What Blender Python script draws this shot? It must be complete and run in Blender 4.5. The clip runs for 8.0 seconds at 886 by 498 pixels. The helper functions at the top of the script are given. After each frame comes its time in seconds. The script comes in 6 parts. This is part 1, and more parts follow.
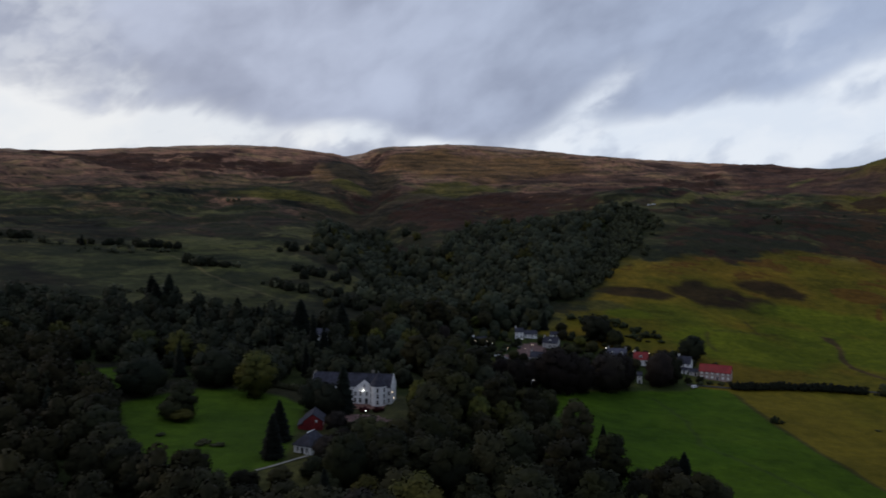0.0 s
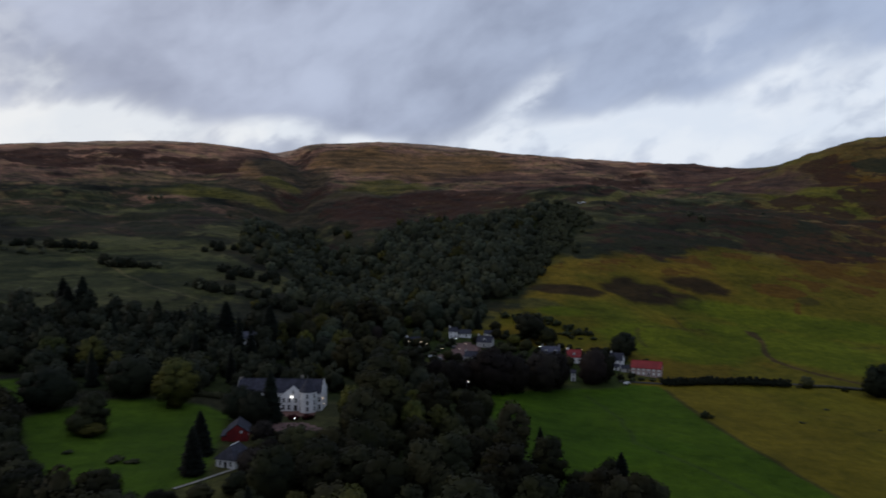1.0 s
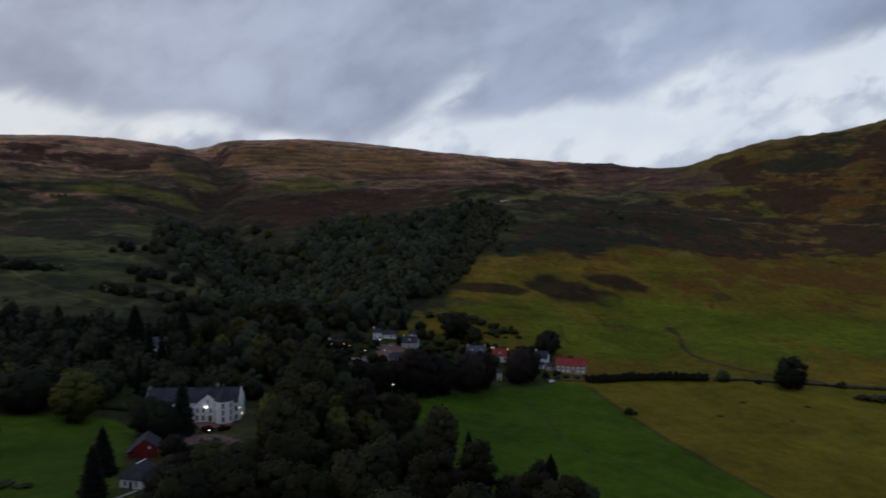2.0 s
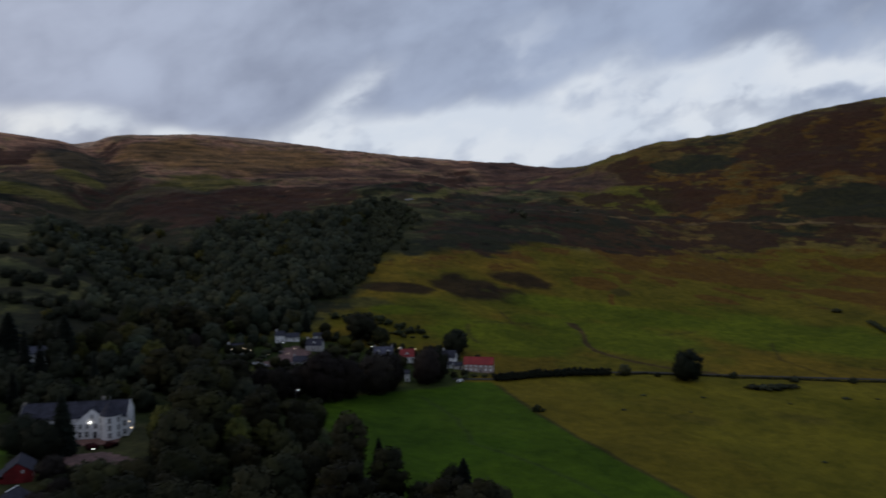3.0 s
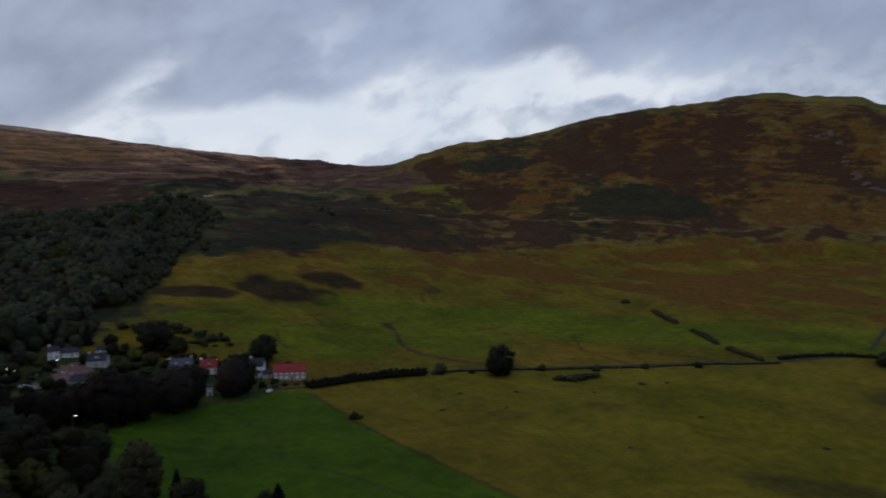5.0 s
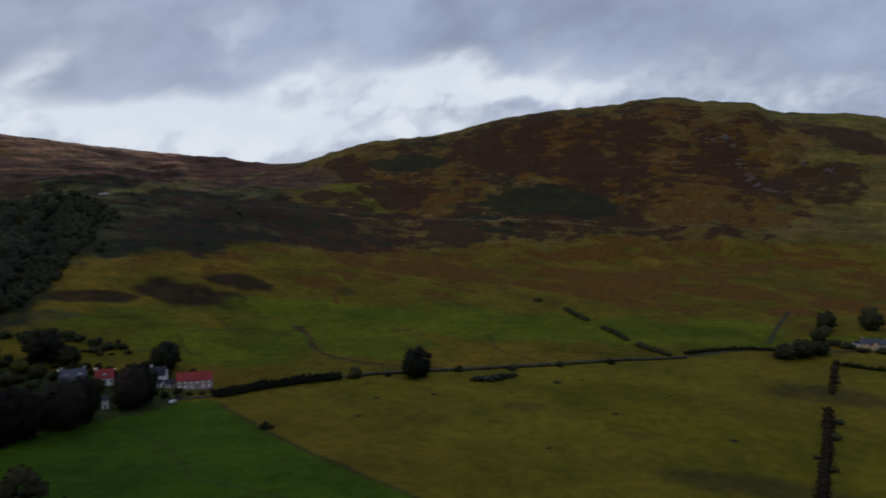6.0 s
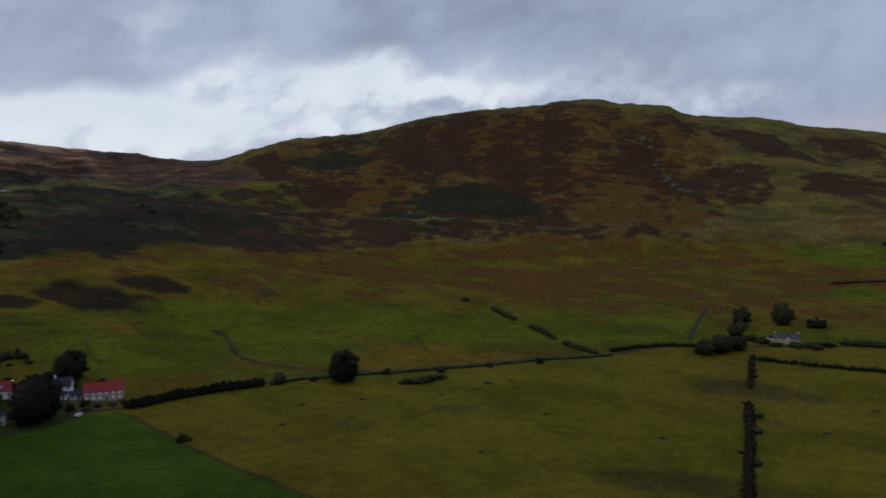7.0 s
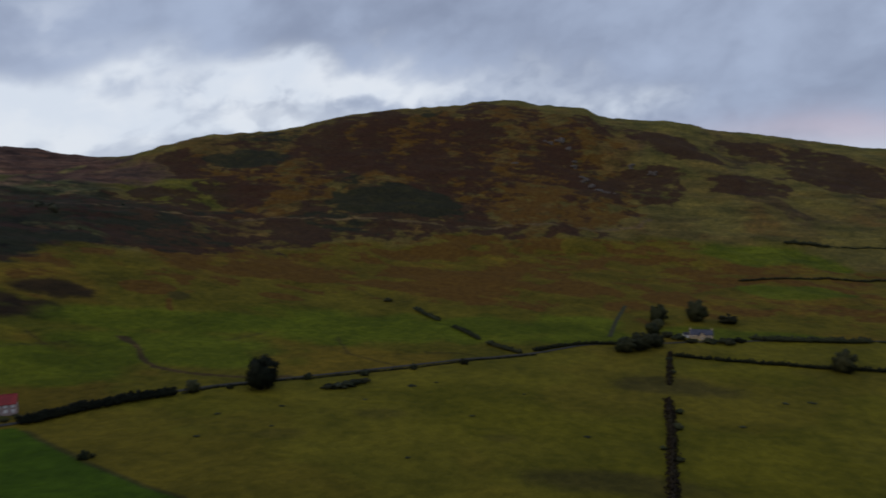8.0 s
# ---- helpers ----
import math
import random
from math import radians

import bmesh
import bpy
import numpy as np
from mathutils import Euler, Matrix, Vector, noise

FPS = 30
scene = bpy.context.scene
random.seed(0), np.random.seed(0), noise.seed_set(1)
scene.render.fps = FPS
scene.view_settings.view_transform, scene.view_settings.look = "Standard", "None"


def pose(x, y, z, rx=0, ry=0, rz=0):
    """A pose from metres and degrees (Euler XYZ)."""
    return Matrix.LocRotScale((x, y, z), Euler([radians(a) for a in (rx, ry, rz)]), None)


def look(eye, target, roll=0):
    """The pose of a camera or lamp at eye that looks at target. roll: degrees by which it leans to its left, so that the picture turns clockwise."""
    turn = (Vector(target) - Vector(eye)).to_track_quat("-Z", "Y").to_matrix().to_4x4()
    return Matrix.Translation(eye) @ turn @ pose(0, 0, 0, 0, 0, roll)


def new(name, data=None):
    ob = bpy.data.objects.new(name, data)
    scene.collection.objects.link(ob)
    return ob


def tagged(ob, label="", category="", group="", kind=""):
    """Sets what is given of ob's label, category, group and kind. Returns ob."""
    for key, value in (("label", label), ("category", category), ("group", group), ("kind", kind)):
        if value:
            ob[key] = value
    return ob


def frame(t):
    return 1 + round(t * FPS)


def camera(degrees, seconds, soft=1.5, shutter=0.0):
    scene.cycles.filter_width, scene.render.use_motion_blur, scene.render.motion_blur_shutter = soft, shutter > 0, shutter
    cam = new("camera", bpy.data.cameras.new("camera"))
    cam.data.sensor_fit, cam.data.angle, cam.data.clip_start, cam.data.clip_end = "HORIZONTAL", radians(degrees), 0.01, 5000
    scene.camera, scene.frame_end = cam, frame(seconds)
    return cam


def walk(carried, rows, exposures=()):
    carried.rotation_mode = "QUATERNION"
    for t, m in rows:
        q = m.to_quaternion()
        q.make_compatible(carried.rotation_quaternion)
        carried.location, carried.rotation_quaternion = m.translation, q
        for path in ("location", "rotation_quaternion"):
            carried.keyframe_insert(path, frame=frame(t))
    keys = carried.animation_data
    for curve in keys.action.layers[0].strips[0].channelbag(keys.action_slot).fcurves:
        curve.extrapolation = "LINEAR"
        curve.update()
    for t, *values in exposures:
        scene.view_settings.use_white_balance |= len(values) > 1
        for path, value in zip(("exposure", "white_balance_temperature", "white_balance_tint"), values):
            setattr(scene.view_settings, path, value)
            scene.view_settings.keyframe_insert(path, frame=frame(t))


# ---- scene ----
cam = camera(63.9, 8.0, soft=1.7, shutter=0.8)
ROWS = [
    (0.0, 0.00, 0.00, 100.00, 0.00, -2.27, -0.19),
    (0.5, 0.05, 4.59, 100.09, -2.44, -2.34, -0.13),
    (1.0, 0.06, 9.06, 100.01, -5.46, -2.41, -0.07),
    (2.5, 0.74, 22.12, 99.88, -15.28, -2.58, 0.04),
    (3.0, 0.89, 26.17, 99.71, -19.45, -2.64, 0.07),
    (3.5, 1.66, 30.63, 99.53, -23.52, -2.68, 0.07),
    (4.0, 3.03, 35.34, 99.12, -27.38, -2.71, 0.06),
    (4.5, 4.43, 40.09, 98.74, -31.22, -2.73, 0.06),
    (6.0, 9.75, 53.51, 98.67, -42.12, -2.82, 0.02),
    (6.5, 12.09, 57.79, 98.65, -45.42, -2.86, -0.01),
    (7.0, 14.68, 62.21, 98.55, -48.26, -2.89, -0.04),
    (7.5, 17.34, 66.14, 98.44, -50.98, -2.90, -0.09),
    (8.0, 20.37, 69.52, 98.26, -54.67, -2.90, -0.17),
]
walk(cam, [(t, pose(x, y, z, 90 + pitch, roll, yaw)) for t, x, y, z, yaw, pitch, roll in ROWS],
     exposures=((0.0, 0.06), (1.0, 0.06), (2.5, -0.12), (4.0, -0.08), (6.0, -0.05), (8.0, -0.04)))

SKY_STRENGTH, SUN_POWER = 1.0, 0.4
# breaks in the cloud: bearing, height, half length, half width, tilt, brightness
GAPS = (
    (-32, 7.2, 8, 2.7, 0, 1.35), (-21, 6.5, 7, 1.5, 0, 1.0), (-8.3, 6.9, 3.8, 1.1, 0, 0.95), (-0.8, 6.2, 2.6, 0.6, 0, 0.7), (12.0, 9.7, 4.6, 1.35, 38, 0.66),
    (18, 6.8, 9.5, 1.6, 4, 1.1), (28, 6.4, 6, 1.5, 0, 0.95), (30.5, 10.4, 4.5, 1.0, 22, 0.6), (26, 14.2, 5, 1.7, 20, 0.36), (-30, 14, 8, 5.0, 0, 0.45),
    (41.5, 10.2, 11, 2.0, 6, 1.2), (41, 7.0, 9, 1.3, 0, 0.62), (52, 9.8, 5, 1.5, 0, 0.45), (66, 8.0, 9, 1.2, 4, 0.34), (29, 12.0, 11, 0.9, 14, 0.22), (61, 9.6, 11, 3.0, 0, 0.36),
)

# ---- sky, sun ----
SUN_BEARING, SUN_ELEVATION = -70.0, 16.0


def chain(tree, op, a, b=None, c=None):
    """A math node over numbers or sockets."""
    node = tree.nodes.new("ShaderNodeMath")
    node.operation = op
    for i, v in enumerate((a, b, c)):
        if v is None:
            continue
        if isinstance(v, (int, float)):
            node.inputs[i].default_value = v
        else:
            tree.links.new(v, node.inputs[i])
    return node.outputs[0]


def mixed(tree, fac, a, b, kind="MIX"):
    """A colour mix over colours or sockets."""
    node = tree.nodes.new("ShaderNodeMix")
    node.data_type, node.blend_type = "RGBA", kind
    for i, v in ((0, fac), (6, a), (7, b)):
        if isinstance(v, (int, float)):
            node.inputs[i].default_value = v
        elif isinstance(v, tuple):
            node.inputs[i].default_value = (*v, 1) if len(v) == 3 else v
        else:
            tree.links.new(v, node.inputs[i])
    return node.outputs[2]


def fractal(tree, vector, scale, detail=4.0, roughness=0.55, distortion=0.0):
    node = tree.nodes.new("ShaderNodeTexNoise")
    node.inputs["Scale"].default_value, node.inputs["Detail"].default_value = scale, detail
    node.inputs["Roughness"].default_value, node.inputs["Distortion"].default_value = roughness, distortion
    if vector is not None:
        tree.links.new(vector, node.inputs["Vector"])
    return node.outputs["Fac"]


def span(tree, v, a, b, lo=0.0, hi=1.0):
    node = tree.nodes.new("ShaderNodeMapRange")
    node.interpolation_type = "SMOOTHSTEP"
    tree.links.new(v, node.inputs[0])
    for i, k in ((1, a), (2, b), (3, lo), (4, hi)):
        node.inputs[i].default_value = k
    return node.outputs[0]


world = bpy.data.worlds.new("dusk_sky")
scene.world = world
world.use_nodes = True
W = world.node_tree
back = W.nodes["Background"]
sky = W.nodes.new("ShaderNodeTexSky")
sky.sky_type, sky.sun_disc = "NISHITA", False
sky.sun_elevation, sky.sun_rotation = radians(SUN_ELEVATION), radians(SUN_BEARING)
where = W.nodes.new("ShaderNodeTexCoord").outputs["Generated"]
split = W.nodes.new("ShaderNodeSeparateXYZ")
W.links.new(where, split.inputs[0])
sx, sy, sz = split.outputs
bearing = chain(W, "MULTIPLY", chain(W, "ARCTAN2", sx, sy), 57.2958)
rise = chain(W, "MULTIPLY", chain(W, "ARCSINE", sz), 57.2958)
# cloud texture round the horizon, in degrees, with no seam
flat = chain(W, "SQRT", chain(W, "ADD", chain(W, "ADD", chain(W, "MULTIPLY", sx, sx), chain(W, "MULTIPLY", sy, sy)), 0.0004))
sheet = W.nodes.new("ShaderNodeCombineXYZ")
W.links.new(chain(W, "MULTIPLY", chain(W, "DIVIDE", sx, flat), 57.3), sheet.inputs[0])
W.links.new(chain(W, "MULTIPLY", chain(W, "DIVIDE", sy, flat), 57.3), sheet.inputs[1])
# streaks climb to the right
climb = chain(W, "MULTIPLY", chain(W, "DIVIDE", sx, flat), -16.0)
W.links.new(chain(W, "MULTIPLY", chain(W, "ADD", rise, climb), 1.5), sheet.inputs[2])
big = fractal(W, sheet.outputs[0], 0.062, 3.0, 0.48, 0.3)
fine = fractal(W, sheet.outputs[0], 0.17, 4.0, 0.5, 0.35)
wisp = fractal(W, sheet.outputs[0], 0.5, 3.5, 0.5, 0.3)
warp = chain(W, "SUBTRACT", fine, 0.5)
warp2 = chain(W, "SUBTRACT", wisp, 0.5)


def gap(b, e, long, wide, tilt, wob=1.0):
    """A soft break in the cloud: bearing, height, half length and half width in degrees, tilt up to the right."""
    ca, sa = math.cos(radians(tilt)), math.sin(radians(tilt))
    du, dv = chain(W, "SUBTRACT", bearing, b), chain(W, "SUBTRACT", rise, e)
    u = chain(W, "ADD", chain(W, "MULTIPLY", du, ca / long), chain(W, "MULTIPLY", dv, sa / long))
    v = chain(W, "ADD", chain(W, "MULTIPLY", du, -sa / wide), chain(W, "MULTIPLY", dv, ca / wide))
    u = chain(W, "ADD", u, chain(W, "MULTIPLY", warp, 1.6 * wob))
    v = chain(W, "ADD", v, chain(W, "ADD", chain(W, "MULTIPLY", warp, 2.4 * wob), chain(W, "MULTIPLY", warp2, 0.9 * wob)))
    q = chain(W, "ADD", chain(W, "MULTIPLY", u, u), chain(W, "MULTIPLY", v, v))
    return chain(W, "EXPONENT", chain(W, "MULTIPLY", q, -1.0))


opening = 0.0
for g in GAPS:
    k = chain(W, "MULTIPLY", gap(*g[:5]), g[5])
    opening = k if isinstance(opening, float) else chain(W, "ADD", opening, k)
pale = chain(W, "MULTIPLY", chain(W, "SUBTRACT", rise, 4.0), 1 / 2.4)
pale = chain(W, "EXPONENT", chain(W, "MULTIPLY", chain(W, "MULTIPLY", pale, pale), -1.0))
opening = chain(W, "ADD", chain(W, "MULTIPLY", opening, span(W, wisp, 0.3, 0.68, 0.75, 1.15)), chain(W, "MULTIPLY", pale, 0.5))
opening = span(W, opening, 0.08, 1.0)
tone = chain(W, "ADD", chain(W, "MULTIPLY", big, 0.52), chain(W, "ADD", chain(W, "MULTIPLY", fine, 0.36), chain(W, "MULTIPLY", wisp, 0.12)))
tone = span(W, tone, 0.32, 0.67)
cloud = mixed(W, tone, (0.266, 0.302, 0.408), (0.416, 0.470, 0.606))
cloud = mixed(W, 1.0, cloud, mixed(W, span(W, bearing, -25.0, 35.0), (1.03, 1.0, 0.97), (0.945, 1.0, 1.045)), "MULTIPLY")
cloud = mixed(W, 1.0, cloud, mixed(W, span(W, bearing, -6.0, 10.0), (1.12, 1.12, 1.12), (1.0, 1.0, 1.0)), "MULTIPLY")
clear = mixed(W, span(W, bearing, -22.0, 12.0), (0.83, 0.84, 0.86), (0.78, 0.83, 0.91))
clear = mixed(W, 0.06, clear, mixed(W, 1.0, sky.outputs[0], (0.1, 0.1, 0.1), "MULTIPLY"))
clear = mixed(W, span(W, fine, 0.38, 0.62), mixed(W, 1.0, clear, (0.91, 0.935, 0.97), "MULTIPLY"), clear)
cover = mixed(W, opening, cloud, clear)
pink = chain(W, "MULTIPLY", gap(84, 6.0, 9, 1.3, 0, 0.6), 0.5)
cover = mixed(W, pink, cover, (0.62, 0.52, 0.60))
W.links.new(cover, back.inputs["Color"])
back.inputs["Strength"].default_value = SKY_STRENGTH

sun = new("sun", bpy.data.lights.new("sun", "SUN"))
sun.data.energy, sun.data.angle, sun.data.color = SUN_POWER, radians(14), (1.0, 0.86, 0.70)
_a, _e = radians(SUN_BEARING), radians(SUN_ELEVATION)
sun.matrix_world = look((math.sin(_a) * math.cos(_e) * 50, math.cos(_a) * math.cos(_e) * 50, 300 + math.sin(_e) * 50), (0, 0, 300))

# ---- materials ----
def surface(name, a, b, scale=3.0, rough=0.8, bump=0.2, grain=25.0, metal=0.0, own=0.0, wear=None, spec=0.3):
    """A weathered surface: two colours mottled at two scales in metres, fine relief; own: how much each object differs."""
    m = bpy.data.materials.new(name)
    m.use_nodes = True
    t = m.node_tree
    bsdf = t.nodes["Principled BSDF"]
    pos = t.nodes.new("ShaderNodeTexCoord").outputs["Object"]
    n1 = fractal(t, pos, 1.0 / scale, 4.0, 0.6, 0.3)
    n2 = fractal(t, pos, grain / scale, 3.0, 0.6)
    col = mixed(t, span(t, n1, 0.35, 0.65), a, b)
    if wear:
        col = mixed(t, span(t, n2, 0.56, 0.72), col, wear)
    col = mixed(t, 0.5, col, mixed(t, span(t, n2, 0.3, 0.7), (0.45, 0.45, 0.45), (1.25, 1.25, 1.25)), "MULTIPLY")
    if own:
        info = t.nodes.new("ShaderNodeObjectInfo").outputs["Random"]
        hsv = t.nodes.new("ShaderNodeHueSaturation")
        t.links.new(col, hsv.inputs["Color"])
        t.links.new(span(t, info, 0.0, 1.0, 1.0 - own, 1.0 + own), hsv.inputs["Value"])
        t.links.new(span(t, chain(t, "FRACT", chain(t, "MULTIPLY", info, 7.31)), 0.0, 1.0, 0.5 - 0.06 * own, 0.5 + 0.05 * own), hsv.inputs["Hue"])
        col = hsv.outputs[0]
    t.links.new(col, bsdf.inputs["Base Color"])
    bsdf.inputs["Metallic"].default_value = metal
    bsdf.inputs["Specular IOR Level"].default_value = spec
    t.links.new(span(t, n2, 0.2, 0.8, max(rough - 0.12, 0.02), min(rough + 0.1, 1.0)), bsdf.inputs["Roughness"])
    if bump:
        bp = t.nodes.new("ShaderNodeBump")
        bp.inputs["Strength"].default_value, bp.inputs["Distance"].default_value = bump, scale / grain * 2
        t.links.new(n2, bp.inputs["Height"])
        t.links.new(bp.outputs[0], bsdf.inputs["Normal"])
    return m


def foliage(name, a, b, tip, scale=1.6, own=0.45):
    """Leaves: colour mottled clump by clump, each clump a little different, a lighter tip colour on some."""
    m = bpy.data.materials.new(name)
    m.use_nodes = True
    t = m.node_tree
    bsdf = t.nodes["Principled BSDF"]
    pos = t.nodes.new("ShaderNodeNewGeometry")
    n1 = fractal(t, pos.outputs["Position"], 1.0 / scale, 3.0, 0.6)
    n2 = fractal(t, pos.outputs["Position"], 0.085, 2.0, 0.5)
    col = mixed(t, span(t, n1, 0.36, 0.64), a, b)
    col = mixed(t, span(t, pos.outputs["Random Per Island"], 0.6, 1.0, 0.0, 0.22), col, tip)
    col = mixed(t, span(t, n2, 0.42, 0.66, 0.0, 0.6), col, tip)
    info = t.nodes.new("ShaderNodeObjectInfo").outputs["Random"]
    hsv = t.nodes.new("ShaderNodeHueSaturation")
    t.links.new(col, hsv.inputs["Color"])
    tone = t.nodes.new("ShaderNodeAttribute")
    tone.attribute_name = "tone"
    t.links.new(chain(t, "MULTIPLY", span(t, info, 0.0, 1.0, 1.0 - own, 1.0 + own), chain(t, "ADD", tone.outputs["Fac"], 1.0)), hsv.inputs["Value"])
    t.links.new(span(t, chain(t, "FRACT", chain(t, "MULTIPLY", info, 5.77)), 0.0, 1.0, 0.475, 0.52), hsv.inputs["Hue"])
    t.links.new(hsv.outputs[0], bsdf.inputs["Base Color"])
    bsdf.inputs["Roughness"].default_value = 0.65
    bsdf.inputs["Specular IOR Level"].default_value = 0.04
    return m


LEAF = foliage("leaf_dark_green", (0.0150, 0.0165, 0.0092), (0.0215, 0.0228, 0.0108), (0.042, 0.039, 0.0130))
# the same green at three quarters: lens falloff put into the near leaves
LEAF_VIGNETTED = foliage("leaf_vignetted", (0.0112, 0.0128, 0.0074), (0.0160, 0.0174, 0.0086), (0.031, 0.030, 0.0105))
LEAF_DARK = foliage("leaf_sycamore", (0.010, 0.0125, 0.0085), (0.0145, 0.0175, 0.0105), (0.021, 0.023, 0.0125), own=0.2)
# paler and bluer green: distance haze put into the leaf colour
LEAF_HAZED = foliage("leaf_hazed", (0.0200, 0.0260, 0.0175), (0.0272, 0.0338, 0.0208), (0.041, 0.045, 0.0225), own=0.4)
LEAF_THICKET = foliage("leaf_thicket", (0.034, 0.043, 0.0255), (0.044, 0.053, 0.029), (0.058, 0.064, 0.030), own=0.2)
LEAF_YELLOW = foliage("leaf_turning_yellow", (0.030, 0.036, 0.012), (0.054, 0.057, 0.014), (0.096, 0.089, 0.017), own=0.2)
LEAF_COPPER = foliage("leaf_copper", (0.015, 0.0125, 0.0115), (0.020, 0.0165, 0.0140), (0.027, 0.022, 0.016))
NEEDLE = foliage("needle_dark", (0.006, 0.0085, 0.0065), (0.009, 0.012, 0.0085), (0.013, 0.017, 0.011))
HEDGE = foliage("hedge_leaf", (0.024, 0.028, 0.017), (0.034, 0.039, 0.021), (0.048, 0.049, 0.024))
LEAF_FIELD = foliage("leaf_field", (0.032, 0.039, 0.0205), (0.045, 0.052, 0.025), (0.062, 0.066, 0.029), own=0.25)
DITCH_LEAF = foliage("ditch_scrub_leaf", (0.026, 0.020, 0.0125), (0.036, 0.028, 0.016), (0.044, 0.038, 0.018), own=0.2)
SCRUB = foliage("scrub_leaf", (0.046, 0.052, 0.034), (0.060, 0.066, 0.040), (0.076, 0.078, 0.044))
LEAF_RED = foliage("leaf_red", (0.050, 0.012, 0.014), (0.075, 0.017, 0.018), (0.090, 0.026, 0.022))
BARK = surface("bark", (0.05, 0.04, 0.03), (0.09, 0.075, 0.06), 0.6, 0.9, 0.5)
RENDER_WHITE = surface("white_render", (0.72, 0.72, 0.71), (0.84, 0.84, 0.83), 3.0, 0.85, 0.10, own=0.05, wear=(0.62, 0.62, 0.60))
RENDER_GREY = surface("grey_render", (0.36, 0.35, 0.34), (0.46, 0.44, 0.42), 2.5, 0.85, 0.15, own=0.1)
SANDSTONE = surface("sandstone", (0.42, 0.32, 0.20), (0.55, 0.43, 0.27), 1.6, 0.85, 0.3)
SLATE = surface("slate", (0.025, 0.026, 0.036), (0.046, 0.047, 0.064), 1.5, 0.7, 0.4, own=0.1, spec=0.12)
SLATE_BLUE = surface("blue_slate", (0.060, 0.063, 0.086), (0.088, 0.092, 0.124), 1.5, 0.65, 0.4, own=0.08, spec=0.2)
ROSE_STONE = surface("rose_stone", (0.30, 0.225, 0.215), (0.42, 0.32, 0.30), 1.2, 0.9, 0.5)
RED_TIN = surface("red_roof_sheet", (0.20, 0.018, 0.020), (0.28, 0.028, 0.026), 4.0, 0.6, 0.15, wear=(0.15, 0.025, 0.02))
RED_BOARD = surface("red_boarding", (0.13, 0.010, 0.011), (0.19, 0.016, 0.016), 3.0, 0.75, 0.25)
DARK_TRIM = surface("dark_trim", (0.02, 0.02, 0.022), (0.035, 0.035, 0.04), 1.0, 0.6, 0.1)
WHITE_PAINT = surface("white_paint", (0.72, 0.72, 0.70), (0.80, 0.80, 0.78), 1.0, 0.5, 0.05)
TERRACE = surface("terrace_gravel", (0.13, 0.066, 0.052), (0.19, 0.095, 0.075), 2.0, 0.95, 0.4)
GRAVEL = surface("red_gravel", (0.10, 0.058, 0.052), (0.16, 0.092, 0.080), 2.0, 0.95, 0.4)
ASPHALT = surface("asphalt", (0.046, 0.043, 0.036), (0.064, 0.060, 0.050), 4.0, 0.9, 0.3, spec=0.08)
TRACK = surface("rough_track", (0.040, 0.042, 0.020), (0.056, 0.056, 0.028), 3.0, 0.95, 0.4, spec=0.06)
PATH = surface("pale_path", (0.20, 0.19, 0.16), (0.28, 0.265, 0.23), 2.0, 0.9, 0.3)
STONE = surface("field_stone", (0.16, 0.15, 0.13), (0.28, 0.26, 0.23), 1.0, 0.95, 0.6, own=0.15)
ROCK = surface("grey_rock", (0.085, 0.072, 0.060), (0.145, 0.122, 0.10), 6.0, 0.95, 0.8)
STEEL = surface("galvanised_steel", (0.3, 0.31, 0.32), (0.4, 0.41, 0.42), 0.5, 0.45, 0.1, metal=0.8)
RUBBER = surface("rubber", (0.015, 0.015, 0.015), (0.025, 0.025, 0.025), 0.3, 0.85, 0.1)
TIMBER = surface("weathered_timber", (0.12, 0.09, 0.06), (0.2, 0.16, 0.11), 0.8, 0.9, 0.3)


def car_paint(name, c):
    m = surface(name, c, tuple(k * 0.85 for k in c), 2.0, 0.3, 0.0, spec=0.5)
    m.node_tree.nodes["Principled BSDF"].inputs["Coat Weight"].default_value = 0.5
    return m


CAR_SILVER, CAR_BLUE = car_paint("car_paint_silver", (0.42, 0.43, 0.45)), car_paint("car_paint_blue", (0.05, 0.08, 0.2))
CAR_DARK, CAR_WHITE = car_paint("car_paint_dark", (0.03, 0.03, 0.035)), car_paint("car_paint_white", (0.75, 0.75, 0.75))


def glass():
    m = bpy.data.materials.new("window_glass")
    m.use_nodes = True
    b = m.node_tree.nodes["Principled BSDF"]
    b.inputs["Base Color"].default_value = (0.02, 0.023, 0.028, 1)
    b.inputs["Roughness"].default_value, b.inputs["IOR"].default_value = 0.08, 1.5
    return m


def glow(name, colour, power):
    m = bpy.data.materials.new(name)
    m.use_nodes = True
    b = m.node_tree.nodes["Principled BSDF"]
    b.inputs["Base Color"].default_value = (0.8, 0.8, 0.8, 1)
    b.inputs["Emission Color"].default_value, b.inputs["Emission Strength"].default_value = (*colour, 1), power
    return m


GLASS = glass()
LAMP_WHITE, LAMP_WARM = glow("lamp_white", (1.0, 0.95, 0.88), 8.0), glow("lamp_warm", (1.0, 0.74, 0.46), 4.0)
LIT_PANE = glow("lit_window", (1.0, 0.72, 0.42), 0.8)

